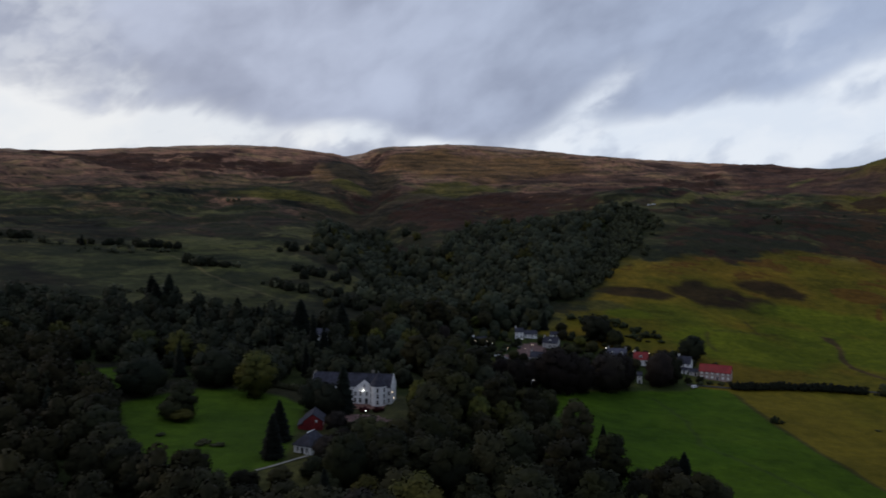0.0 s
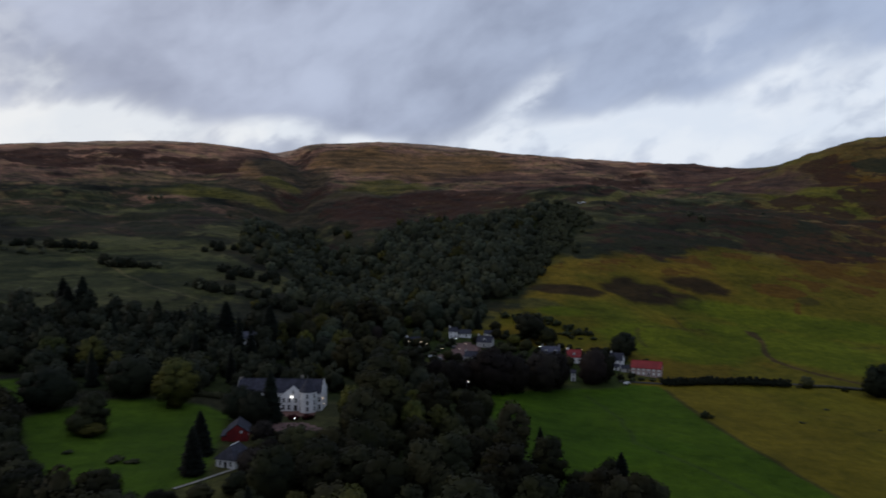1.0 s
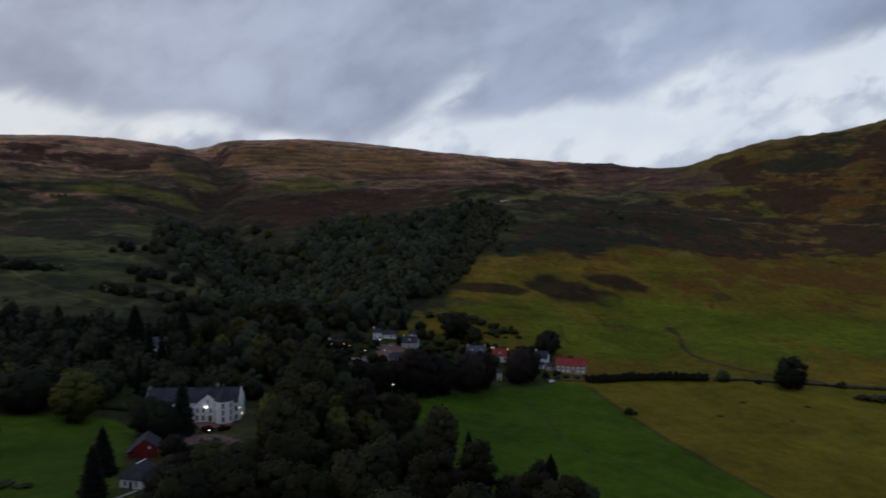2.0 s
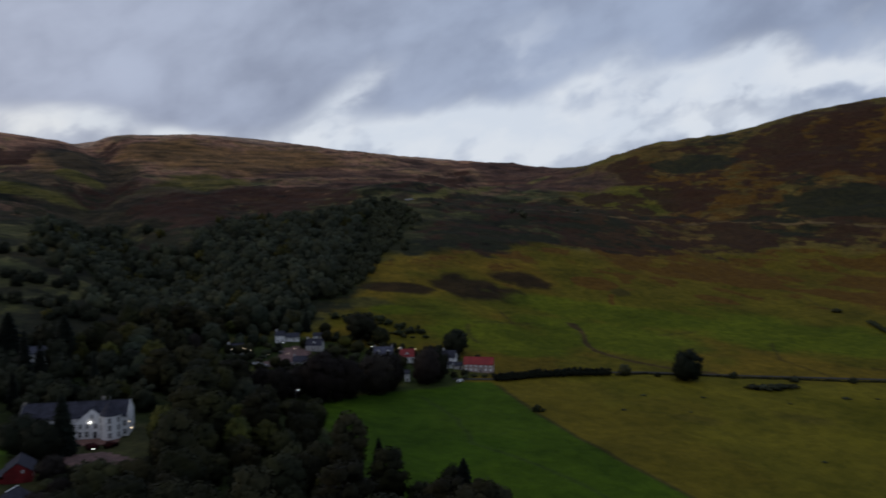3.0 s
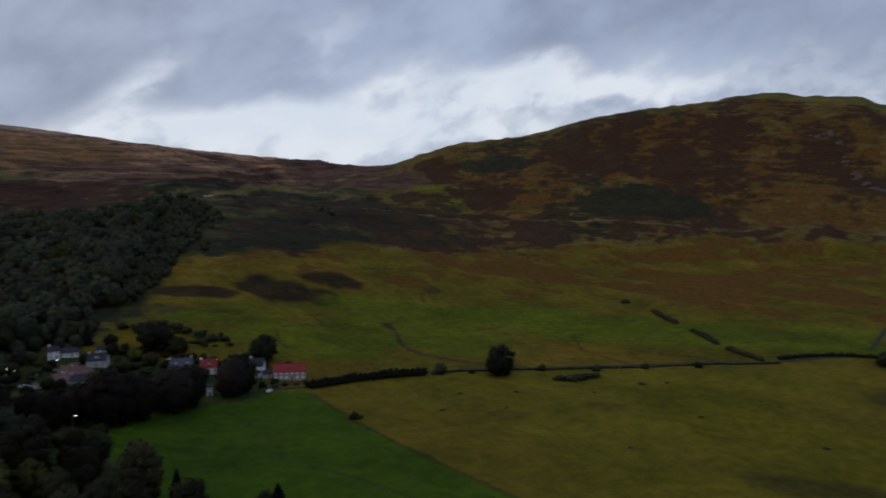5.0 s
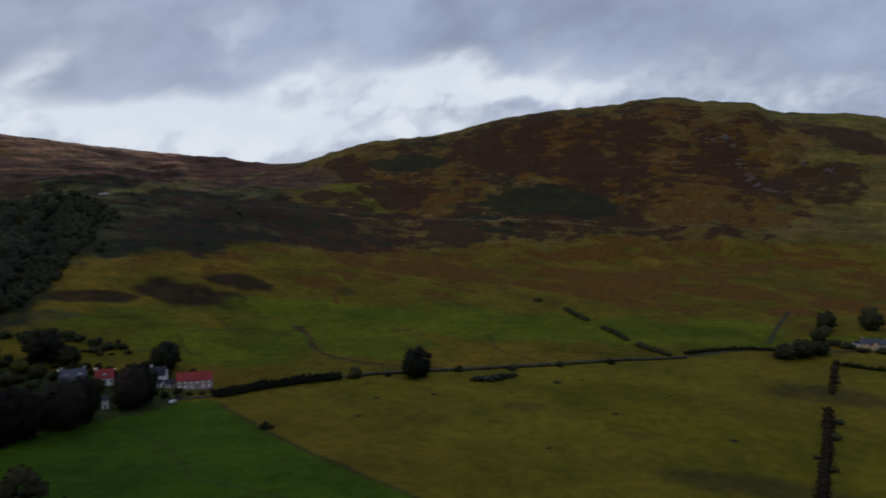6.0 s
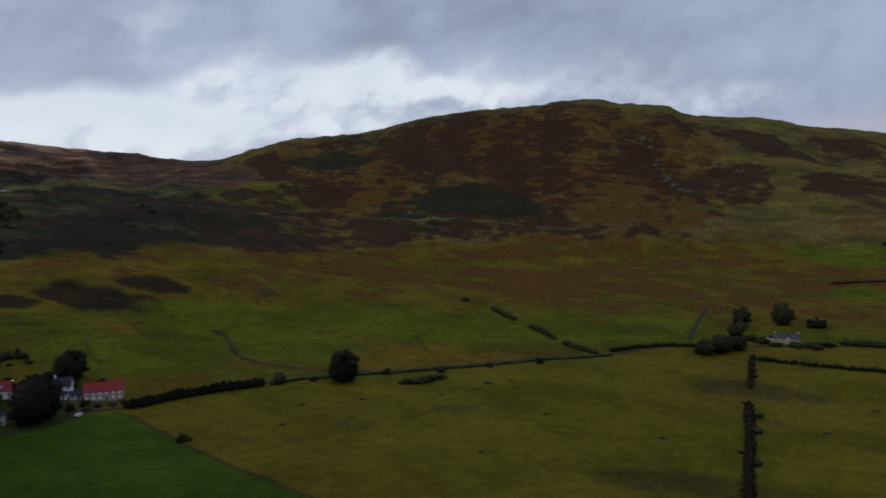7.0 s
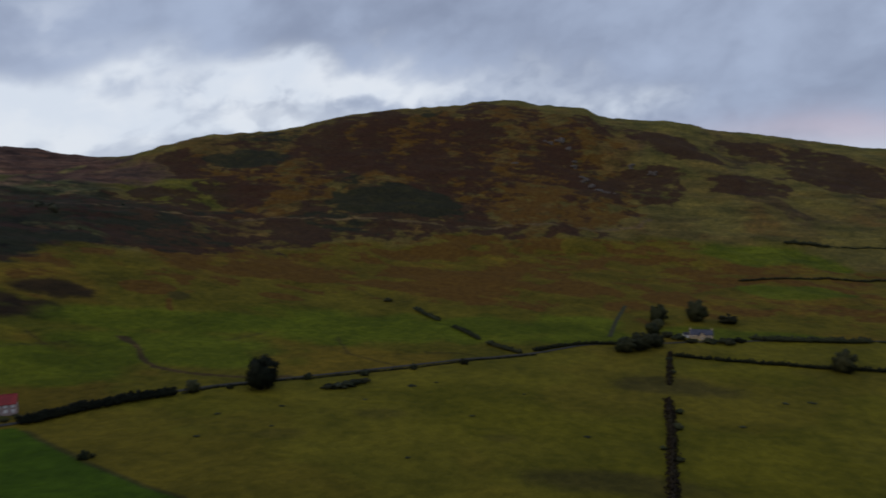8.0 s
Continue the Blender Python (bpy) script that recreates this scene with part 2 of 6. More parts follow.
# ---- relief of the glen: heights by bearing and distance from the middle of the valley ----
BEARINGS = (-35, -15, 0, 15, 30, 45, 60, 75, 90, 180)
RADII = (0, 150, 300, 450, 600, 800, 1000, 1300)
HEIGHTS = (
    (12, 12, 12, 12, 12, 12, 12, 12, 12, 12),
    (30, 28, 24, 14, 6, -4, -10, -13, -15, 5),
    (36, 28, 22, 10, 3, -5, -9, -12, -14, 5),
    (44, 32, 20, 10, 4, -1, -6, -9, -11, 10),
    (58, 50, 45, 38, 15, 5, 1, -2, -4, 18),
    (82, 75, 72, 80, 55, 24, 18, 12, 8, 25),
    (108, 100, 104, 125, 95, 60, 45, 35, 25, 35),
    (168, 155, 150, 158, 150, 170, 150, 105, 80, 50),
)
# crest of the hills: bearing and height; bearing and distance
CREST = (
    (-35.0, 261), (-31.9, 263), (-26.7, 275), (-21.4, 292), (-15.7, 306), (-11.8, 303), (-8.4, 292),
    (-6.5, 303), (-2.9, 314), (1.2, 322), (5.2, 316), (9.7, 301), (14.0, 286), (18.2, 273),
    (22.2, 265), (25.6, 255), (27.5, 232), (29.5, 215), (30.8, 209), (32.6, 223), (34.8, 243),
    (40.1, 266), (41.8, 276), (45.2, 306), (50.1, 333), (52.4, 340), (54.7, 349), (55.4, 354),
    (58.5, 364), (60.9, 355), (63.9, 350), (65.2, 331), (66.9, 325), (71.4, 315), (73.0, 300),
    (76.8, 286), (80.5, 269), (84.5, 251), (100.0, 240), (140.0, 170), (220.0, 170), (300.0, 230),
    (325.0, 261),
)
CREST_FAR = ((-35, 2000), (0, 2110), (20, 2255), (26.0, 2250), (31.0, 1510), (33, 1520), (45, 1640), (58, 1767), (70, 1850), (90, 2100), (100, 2300), (140, 2600), (220, 2600), (300, 2300), (325, 2000))


def hermite(xs, ys, x):
    """Smooth curve through the nodes, without overshoot; ys may hold one row per node."""
    xs, ys = np.asarray(xs, float), np.asarray(ys, float)
    d = np.diff(ys, axis=0) / np.diff(xs).reshape((-1,) + (1,) * (ys.ndim - 1))
    m = np.zeros_like(ys)
    same = d[1:] * d[:-1] > 0
    m[1:-1] = np.where(same, 2 * d[1:] * d[:-1] / np.where(same, d[1:] + d[:-1], 1), 0)
    m[0], m[-1] = d[0], d[-1]
    x = np.clip(x, xs[0], xs[-1])
    i = np.clip(np.searchsorted(xs, x, side="right") - 1, 0, len(xs) - 2)
    h = xs[i + 1] - xs[i]
    u = (x - xs[i]) / h
    shape = u.shape + (1,) * (ys.ndim - 1)
    u, h = u.reshape(shape), h.reshape(shape)
    return ((1 + 2 * u) * (1 - u) ** 2 * ys[i] + u * (1 - u) ** 2 * h * m[i]
            + u * u * (3 - 2 * u) * ys[i + 1] + u * u * (u - 1) * h * m[i + 1])


WAVES = np.random.RandomState(7)
OCTAVES = []
for octave in range(7):
    for k in range(5):
        a = WAVES.uniform(0, math.pi * 2)
        OCTAVES.append((octave, math.cos(a), math.sin(a), WAVES.uniform(0, 6.28), WAVES.uniform(0.75, 1.3)))


def rough(x, y, size, octaves=4, seed=0.0):
    """Cheap fractal waves, about -1 to 1, with the given largest size in metres."""
    total = 0
    for o, cx, cy, ph, s in OCTAVES:
        if o < octaves:
            w = 6.28 / size * s * 2.0 ** o
            total = total + 0.5 ** o * np.sin((cx * x + cy * y) * w + ph * (1 + seed) + 1.7 * np.sin((cy * x - cx * y) * w * 0.63 + ph * 2 + seed))
    return total / 4.2


def mottle(x, y, size, octaves=4, seed=0.0, gain=0.52):
    """Fractal value noise, about -1 to 1, with the given largest size in metres."""
    total, power, k = 0, 0, 1.0
    for o in range(octaves):
        a = 0.7 + 2.1 * o + 5.0 * seed
        w = 2.0 ** o / size
        u, v = (math.cos(a) * x - math.sin(a) * y) * w + 17.3 * o + 91 * seed, (math.sin(a) * x + math.cos(a) * y) * w - 9.1 * o
        iu, iv = np.floor(u), np.floor(v)
        fu, fv = u - iu, v - iv
        fu, fv = fu * fu * fu * (fu * (fu * 6 - 15) + 10), fv * fv * fv * (fv * (fv * 6 - 15) + 10)
        def node(p, q):
            n = np.sin(p * 12.9898 + q * 78.233 + seed * 37.7) * 43758.5453
            return (n - np.floor(n)) * 2 - 1
        low = node(iu, iv) * (1 - fu) + node(iu + 1, iv) * fu
        top = node(iu, iv + 1) * (1 - fu) + node(iu + 1, iv + 1) * fu
        total = total + k * (low * (1 - fv) + top * fv)
        power += k * k
        k *= gain
    return total / math.sqrt(power) * 1.05


def step(v, a, b):
    u = np.clip((v - a) / (b - a), 0, 1)
    return u * u * (3 - 2 * u)


def relief(x, y):
    """Height of the ground."""
    x, y = np.asarray(x, float), np.asarray(y, float)
    r = np.hypot(x, y)
    b = np.degrees(np.arctan2(x, y))
    b = np.where(b < -35, b + 360, b)          # -35 to 325
    cb = np.array([c[0] for c in CREST])
    rc, zc = np.interp(b, [c[0] for c in CREST_FAR], [c[1] for c in CREST_FAR]), hermite(cb, [c[1] for c in CREST], b)
    tab = np.array(HEIGHTS, float)
    rows = hermite(BEARINGS + (325,), np.concatenate([tab, tab[:, :1]], 1).T, b)   # (..., radii)
    z = np.zeros_like(r)
    # slope of each stretch, for a smooth run outwards
    rr = np.concatenate([np.broadcast_to(np.array(RADII, float), rows.shape), rc[..., None], rc[..., None] + 500], -1)
    zz = np.concatenate([rows, zc[..., None], zc[..., None] - 60], -1)
    d = np.diff(zz, axis=-1) / np.diff(rr, axis=-1)
    m = np.concatenate([d[..., :1], 0.5 * (d[..., 1:] + d[..., :-1]), d[..., -1:]], -1)
    m[..., 0], m[..., -2], m[..., -1] = 0, 0.03, -0.12
    for i in range(rr.shape[-1] - 1):
        h = rr[..., i + 1] - rr[..., i]
        u = (r - rr[..., i]) / h
        v = ((1 + 2 * u) * (1 - u) ** 2 * zz[..., i] + u * (1 - u) ** 2 * h * m[..., i]
             + u * u * (3 - 2 * u) * zz[..., i + 1] + u * u * (u - 1) * h * m[..., i + 1])
        z = np.where((u >= 0) & (u < 1), v, z)
    far = r >= rr[..., -1]
    z = np.where(far, np.maximum(zz[..., -1] - 0.12 * (r - rr[..., -1]), -20), z)
    hill = np.clip((r - 650) / 500, 0, 1) * np.clip((rc + 250 - r) / 300, 0, 1)
    damp = np.clip(np.abs(rc - r) / 320, 0.03, 1)
    z = z + hill * damp * (7 * rough(x, y, 330, 5) + 9 * rough(x, y, 620, 2, 0.3))
    # old lava benches step the slopes
    bench = np.sin(z / 3.1 + 5 * rough(x, y, 420, 3, 0.05) + 1.6 * rough(x, y, 110, 3, 0.35))
    z = z + hill * damp * (0.35 + 0.65 * (b < 30)) * 1.7 * bench
    z = z + 0.5 * rough(x, y, 90, 3, 0.7) + hill * damp * 1.5 * rough(x, y, 62, 4, 0.91)
    z = z + (b > 31) * (b < 100) * np.exp(-((r - rc) / 150) ** 2) * (2.6 * rough(x, y, 85, 3, 0.52))
    # burn cut up to the notch in the moor
    side = x + 25 + 0.135 * (y - 480) + 22 * np.sin(y / 140)
    z = z - np.clip((y - 520) / 200, 0, 1) * np.clip((2150 - y) / 150, 0, 1) * (b > -30) * (b < 20) * 26 * np.exp(-(side / 38) ** 2)
    # the wooded side glen round the burn
    z = z - step(y, 500, 640) * (1 - step(y, 960, 1250)) * (b > -30) * (b < 20) * 15 * np.exp(-((side - 8) / 85) ** 2)
    # level platform under the manor and its terrace
    pad = np.clip((1.3 - np.hypot((x + 35) / 25, (y - 290) / 17)) / 0.4, 0, 1)
    return z + pad * pad * (3 - 2 * pad) * (24.3 - z)


def ground_z(x, y):
    return float(relief(np.array([x]), np.array([y]))[0])


# ---- ground ----
def edge(x, y, poly):
    """Signed distance to a closed outline: positive inside."""
    px, py = np.array([p[0] for p in poly], float), np.array([p[1] for p in poly], float)
    best, odd = np.full(np.shape(x), 1e9), np.zeros(np.shape(x), bool)
    for i in range(len(poly)):
        j = (i + 1) % len(poly)
        ex, ey = px[j] - px[i], py[j] - py[i]
        u = np.clip(((x - px[i]) * ex + (y - py[i]) * ey) / (ex * ex + ey * ey), 0, 1)
        best = np.minimum(best, np.hypot(x - px[i] - u * ex, y - py[i] - u * ey))
        cross = (py[i] > y) != (py[j] > y)
        odd ^= cross & (x < (px[j] - px[i]) * (y - py[i]) / np.where(py[j] == py[i], 1e-9, py[j] - py[i]) + px[i])
    return np.where(odd, best, -best)


def line_near(x, y, pts):
    """Distance to an open line."""
    best = np.full(np.shape(x), 1e9)
    for (ax, ay), (bx, by) in zip(pts, pts[1:]):
        ex, ey = bx - ax, by - ay
        u = np.clip(((x - ax) * ex + (y - ay) * ey) / (ex * ex + ey * ey), 0, 1)
        best = np.minimum(best, np.hypot(x - ax - u * ex, y - ay - u * ey))
    return best


GREEN_FIELD = ((48, 345), (60, 362), (98, 385), (135, 400), (160, 394), (157, 330), (159, 269), (167, 228), (185, 170), (150, 120), (60, 150), (51, 270))
LAWN = ((-121, 261), (-104, 293), (-89, 297), (-55, 290), (-48, 224), (-47, 206), (-60, 190), (-93, 206))
LAWN_BACK = ((-160, 305), (-146, 322), (-128, 286), (-143, 276))
GLEN_WOOD = ((56, 522), (82, 558), (118, 584), (150, 638), (177, 700), (207, 765), (262, 905), (225, 930), (152, 895), (118, 900), (55, 918), (11, 860), (-2, 790), (-60, 900), (-105, 1080), (-160, 1090), (-150, 905), (-112, 790), (-80, 712), (-48, 622), (-32, 560), (-10, 505))
NEAR_WOOD = ((-40, 130), (-35, 158), (-28, 178), (-27, 205), (-26, 228), (-16, 238), (-9, 258), (-5, 288), (-8, 345), (-35, 400), (-60, 455), (-30, 520), (30, 520), (48, 505), (18, 482), (8, 440), (12, 352), (44, 338), (48, 300), (46, 268), (60, 240), (92, 228), (84, 190), (60, 150), (20, 125))
WEST_WOOD = ((-40, 130), (-36, 157), (-50, 161), (-64, 172), (-98, 199), (-118, 250), (-128, 266), (-141, 274), (-168, 298), (-160, 330), (-250, 340), (-300, 250), (-200, 120))
BACK_WOOD = ((-250, 335), (-155, 325), (-110, 300), (-60, 306), (-8, 318), (-35, 400), (-60, 452), (-105, 455), (-190, 465), (-300, 430))
HAMLET = ((10, 350), (50, 372), (100, 390), (150, 402), (176, 410), (180, 428), (168, 458), (122, 472), (95, 492), (60, 500), (20, 480), (8, 430))
CAR_PARK = ((36, 440), (40, 430), (56, 435), (64, 448), (70, 464), (62, 476), (54, 472), (46, 455))
FIELD_TOP = ((186, 704), (344, 717), (450, 714), (561, 729), (700, 690), (800, 640), (900, 540), (1000, 400), (1010, 200), (1000, 0), (700, -200), (400, -100), (160, 120), (60, 345), (62, 522), (82, 554), (118, 579), (152, 633))
ROAD = ((160, 397), (232, 400), (300, 380), (374, 350), (414, 333), (460, 307), (517, 285), (552, 244), (600, 190), (660, 100))
STREAM = ((283, 515), (274, 490), (266, 474), (259, 450), (265, 424), (284, 396), (306, 384))
OLD_TRACK = ((420, 900), (568, 856), (708, 838), (774, 766), (848, 690), (919, 599), (1004, 495), (1055, 445), (1118, 450))


# what grows where: bearing, distance, half widths, kind
SLOPE_PATCHES = ((32.3, 964, 13.9, 120, 0), (26.0, 1010, 11, 150, 9), (22.0, 830, 7, 70, 9), (71.6, 1034, 8.8, 66, 2), (33.0, 1177, 3.2, 55, 2), (39.4, 1015, 5.5, 56, 0))
HILL_PATCHES = (
    (33.5, 1331, 2.2, 98, 0), (38.2, 1368, 2.9, 47, 3), (33.8, 1228, 2.3, 32, 2), (32.2, 1154, 2.5, 56, 0), (37.3, 1220, 2.2, 56, 0),
    (45.8, 1445, 4.5, 129, 0), (42.2, 1242, 2.5, 80, 1), (48.8, 1163, 4.7, 62, 3), (53.5, 1407, 3.4, 127, 0), (57.6, 1248, 3.9, 105, 1),
    (61.8, 1206, 4.4, 66, 1), (68.0, 1376, 2.8, 66, 0), (69.1, 1599, 2.9, 46, 0), (71.4, 1543, 2.6, 42, 0), (78.4, 1673, 4.4, 80, 0),
    (81.8, 1581, 3.2, 118, 0), (75.1, 1397, 2.6, 52, 0), (51.1, 998, 3.6, 31, 1), (61.6, 1480, 1.6, 60, 0),
)
MOOR_PATCHES = (
    (-22.2, 1597, 5.3, 112, 0), (-12.1, 1588, 3.9, 54, 0), (-5.6, 1561, 1.2, 195, 0), (-1.1, 1631, 3.7, 118, 5), (5.2, 1638, 5.9, 158, 5),
    (19.9, 1382, 2.7, 165, 0), (6.6, 1092, 10.0, 129, 0), (-2.6, 1232, 3.0, 24, 2), (-14.9, 1343, 5.9, 128, 7), (-23.0, 1200, 11.9, 140, 3),
    (-12.7, 1016, 4.1, 125, 3), (-19.9, 691, 10.5, 138, 7), (-30, 800, 7, 90, 3), (-9, 640, 5, 60, 3), (-8.3, 1521, 1.8, 90, 5),
    (20, 1720, 5, 150, 11), (25.5, 1650, 4, 260, 11), (12, 1480, 6, 90, 11), (27, 1350, 4, 120, 11),
    (-4.5, 1185, 5.5, 95, 13), (1.3, 1090, 5.0, 80, 0), (-7.3, 1560, 1.7, 150, 13), (-5.2, 1440, 1.6, 130, 13), (-6.0, 1320, 2.2, 60, 9),
    (-7.4, 1405, 1.3, 45, 12), (1.3, 1320, 3.0, 80, 12), (-12.2, 1224, 4.6, 34, 12), (12.2, 1235, 2.4, 70, 11),
)
FIELD_PATCHES = (
    (58.4, 783, 10.5, 80, 8), (47.1, 632, 12.5, 50, 4), (31.3, 559, 6.1, 41, 4), (20.4, 642, 2.2, 27, 6), (25.0, 692, 2.3, 17, 6), (23.8, 637, 2.0, 15, 6), (15.4, 615, 2.8, 12, 6),
    (39.9, 820, 4.0, 40, 1), (48.5, 804, 4.3, 24, 1), (61.4, 799, 4.2, 36, 1), (67.8, 787, 2.2, 30, 1), (54.9, 869, 3.3, 40, 1), (39.2, 722, 1.7, 11, 1), (30.4, 712, 1.7, 15, 1), (31.7, 620, 0.4, 7, 1), (49.8, 979, 3.6, 20, 1), (12.1, 572, 2.6, 12, 12), (14.8, 560, 2.0, 10, 4), (75.2, 1047, 4.6, 45, 4), (76.5, 850, 3.0, 34, 4), (32.5, 693, 0.7, 9, 10), (31.7, 641, 0.3, 35, 1), (20.8, 532, 0.4, 30, 1),
    (47.0, 897, 3.6, 31, 8), (55.4, 898, 6.3, 60, 8), (33.8, 632, 8.7, 27, 4), (23.7, 529, 5.6, 33, 4),
    (45.1, 634, 7.9, 37, 4), (72.6, 641, 5.2, 29, 4), (60.5, 640, 3.6, 52, 4),
)
DITCHES = (((197, 515), (222, 517), (249, 516)), ((232, 541), (230, 513)), ((192, 509), (182, 487), (183, 473)), ((404, 438), (372, 400), (370, 376), (371, 357)), ((335, 478), (369, 480)), ((415, 363), (430, 339)), ((551, 576), (552, 545), (530, 489)))
SLOPE_PATH = ((-329, 714), (-289, 679), (-256, 665), (-231, 639), (-189, 588), (-152, 553), (-120, 529))
SPUR = ((283, 950), (330, 1000), (420, 1100), (520, 1210), (620, 1290), (700, 1340))
KINDS = ((0.036, 0.021, 0.0145), (0.072, 0.036, 0.018), (0.098, 0.090, 0.016), (0.022, 0.028, 0.015), (0.078, 0.096, 0.007), (0.135, 0.080, 0.038), (0.026, 0.016, 0.009), (0.038, 0.049, 0.019), (0.130, 0.062, 0.020), (0.023, 0.020, 0.0125), (0.056, 0.046, 0.012), (0.074, 0.043, 0.034), (0.074, 0.068, 0.019), (0.036, 0.031, 0.021))


def land_cover(x, y, z):
    """Colour of what grows there, from the plan, with some haze and slope light painted in."""
    r = np.hypot(x, y)
    b = np.degrees(np.arctan2(x, y))
    n1, n2, n3 = mottle(x, y, 260, 5, 0.11), mottle(x, y, 90, 5, 0.43), mottle(x, y, 34, 4, 0.83)
    wx, wy = x + 7 * n3 + 10 * n2, y + 7 * mottle(x, y, 38, 4, 0.21) + 10 * mottle(x, y, 95, 4, 0.57)
    c = lambda *v: np.array(v)
    def lay(base, mask, colour):
        return base + mask[..., None] * (colour - base)
    # hills: grass and bracken, with heather
    col = np.broadcast_to(c(0.056, 0.060, 0.030), x.shape + (3,)).copy()
    heather, rust, gorse = np.zeros(x.shape), np.zeros(x.shape), np.zeros(x.shape)
    west = step(30 - b, -1, 3)
    east = 1 - west
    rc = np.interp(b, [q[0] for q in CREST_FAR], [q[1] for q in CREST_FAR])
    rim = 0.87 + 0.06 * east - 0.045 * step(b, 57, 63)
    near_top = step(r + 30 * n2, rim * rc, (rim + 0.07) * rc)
    # in step with the benches: cover tone also carries their painted shading
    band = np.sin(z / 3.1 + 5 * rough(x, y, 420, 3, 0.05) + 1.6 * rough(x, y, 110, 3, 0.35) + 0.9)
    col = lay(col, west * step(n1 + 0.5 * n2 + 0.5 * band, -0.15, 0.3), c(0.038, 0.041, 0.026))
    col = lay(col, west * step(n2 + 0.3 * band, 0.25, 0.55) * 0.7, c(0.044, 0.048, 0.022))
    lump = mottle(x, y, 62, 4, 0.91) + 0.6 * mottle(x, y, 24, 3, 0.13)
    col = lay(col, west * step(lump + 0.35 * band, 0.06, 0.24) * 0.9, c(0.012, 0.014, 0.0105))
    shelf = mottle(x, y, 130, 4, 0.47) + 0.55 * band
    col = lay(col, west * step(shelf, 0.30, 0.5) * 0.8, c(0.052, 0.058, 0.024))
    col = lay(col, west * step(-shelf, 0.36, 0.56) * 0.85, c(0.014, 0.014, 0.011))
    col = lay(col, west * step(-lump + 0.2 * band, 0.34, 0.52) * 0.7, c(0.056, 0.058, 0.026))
    col = lay(col, west * step(r, 780, 900) * step(n2 - 0.5 * n1 + 0.3 * band, 0.1, 0.45) * 0.8, c(0.046, 0.032, 0.026))
    # moor browns, paled with distance: aerial haze painted into the colour
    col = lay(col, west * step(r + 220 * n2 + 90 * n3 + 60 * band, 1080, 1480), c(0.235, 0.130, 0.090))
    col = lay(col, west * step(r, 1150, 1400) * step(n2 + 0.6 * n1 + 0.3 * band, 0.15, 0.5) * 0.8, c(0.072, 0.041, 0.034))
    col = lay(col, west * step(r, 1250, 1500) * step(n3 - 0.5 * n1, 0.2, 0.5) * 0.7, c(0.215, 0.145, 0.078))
    # crest paled further: haze and the summit's warm glow as colour
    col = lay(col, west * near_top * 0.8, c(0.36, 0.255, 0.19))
    col = lay(col, east, c(0.112, 0.086, 0.025))
    streak = mottle(b * 24 + 8 * n2, r * 0.5 + 8 * n1, 62, 5, 0.37)
    col = lay(col, east * step(streak + 0.5 * n3, 0.05, 0.5) * 0.55, c(0.092, 0.052, 0.017))
    heath = east * step(66 + 5 * n1 - b, -2, 3) * (1 - near_top) * step(r + 40 * n2, 960, 1040) * step(b, 30, 34)
    heather = np.maximum(heather, heath * np.clip(0.52 - 0.45 * streak - 0.25 * n2, 0, 0.85))
    rust = np.maximum(rust, heath * np.clip(0.40 + 0.35 * n1 + 0.2 * n2, 0, 0.7))
    gorse = np.maximum(gorse, heath * np.clip(0.30 - 0.6 * n1 + 0.3 * n2, 0, 0.7))
    scrub = west * step(r, 430, 540) * (1 - step(r, 1100, 1300))
    gorse = np.maximum(gorse, scrub * np.clip(0.46 + 0.28 * n2 + 0.22 * band, 0, 0.8))
    slip = np.sin(b * 0.9 + r / 95 + 2.2 * n2 + 1.5 * n1)
    col = lay(col, east * step(b, 64, 70) * step(r, 1150, 1280) * (1 - near_top) * step(slip + 0.5 * n3, 0.35, 0.7) * 0.75, c(0.050, 0.034, 0.022))
    col = lay(col, east * step(b, 60, 66) * step(r, 850, 1000) * step(n2 + 0.5 * n3, -0.5, 0.1) * 0.7, c(0.114, 0.099, 0.027))
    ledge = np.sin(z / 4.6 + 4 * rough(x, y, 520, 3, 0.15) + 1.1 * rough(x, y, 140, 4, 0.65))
    # thin lines along the contours: shade and light of small ridges, as colour
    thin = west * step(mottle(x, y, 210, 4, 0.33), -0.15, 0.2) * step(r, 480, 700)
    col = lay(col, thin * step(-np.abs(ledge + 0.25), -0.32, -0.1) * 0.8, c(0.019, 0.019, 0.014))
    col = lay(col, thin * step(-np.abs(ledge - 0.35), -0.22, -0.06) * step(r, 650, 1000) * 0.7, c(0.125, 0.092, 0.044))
    # golden bench edges: light caught by the ridges, painted on
    lit_edges = west * step(r + 80 * n1, 950, 1200) * step(band + 0.5 * n3 + 0.4 * n2, 0.95, 1.25)
    col = lay(col, lit_edges * 0.35, c(0.25, 0.165, 0.088))
    cool = west * step(r, 430, 540) * (1 - step(r, 980, 1200))
    col = col * np.stack([1 + 0.06 * cool, 1 + 0 * cool, 1 - 0.05 * cool], -1)
    # rough grass below the flight, before the fields begin
    here = 1 - step(r, 190, 330)
    col = lay(col, here, c(0.062, 0.062, 0.022))
    col = lay(col, here * step(n3 + 0.6 * n2, 0.0, 0.4) * 0.6, c(0.040, 0.046, 0.018))
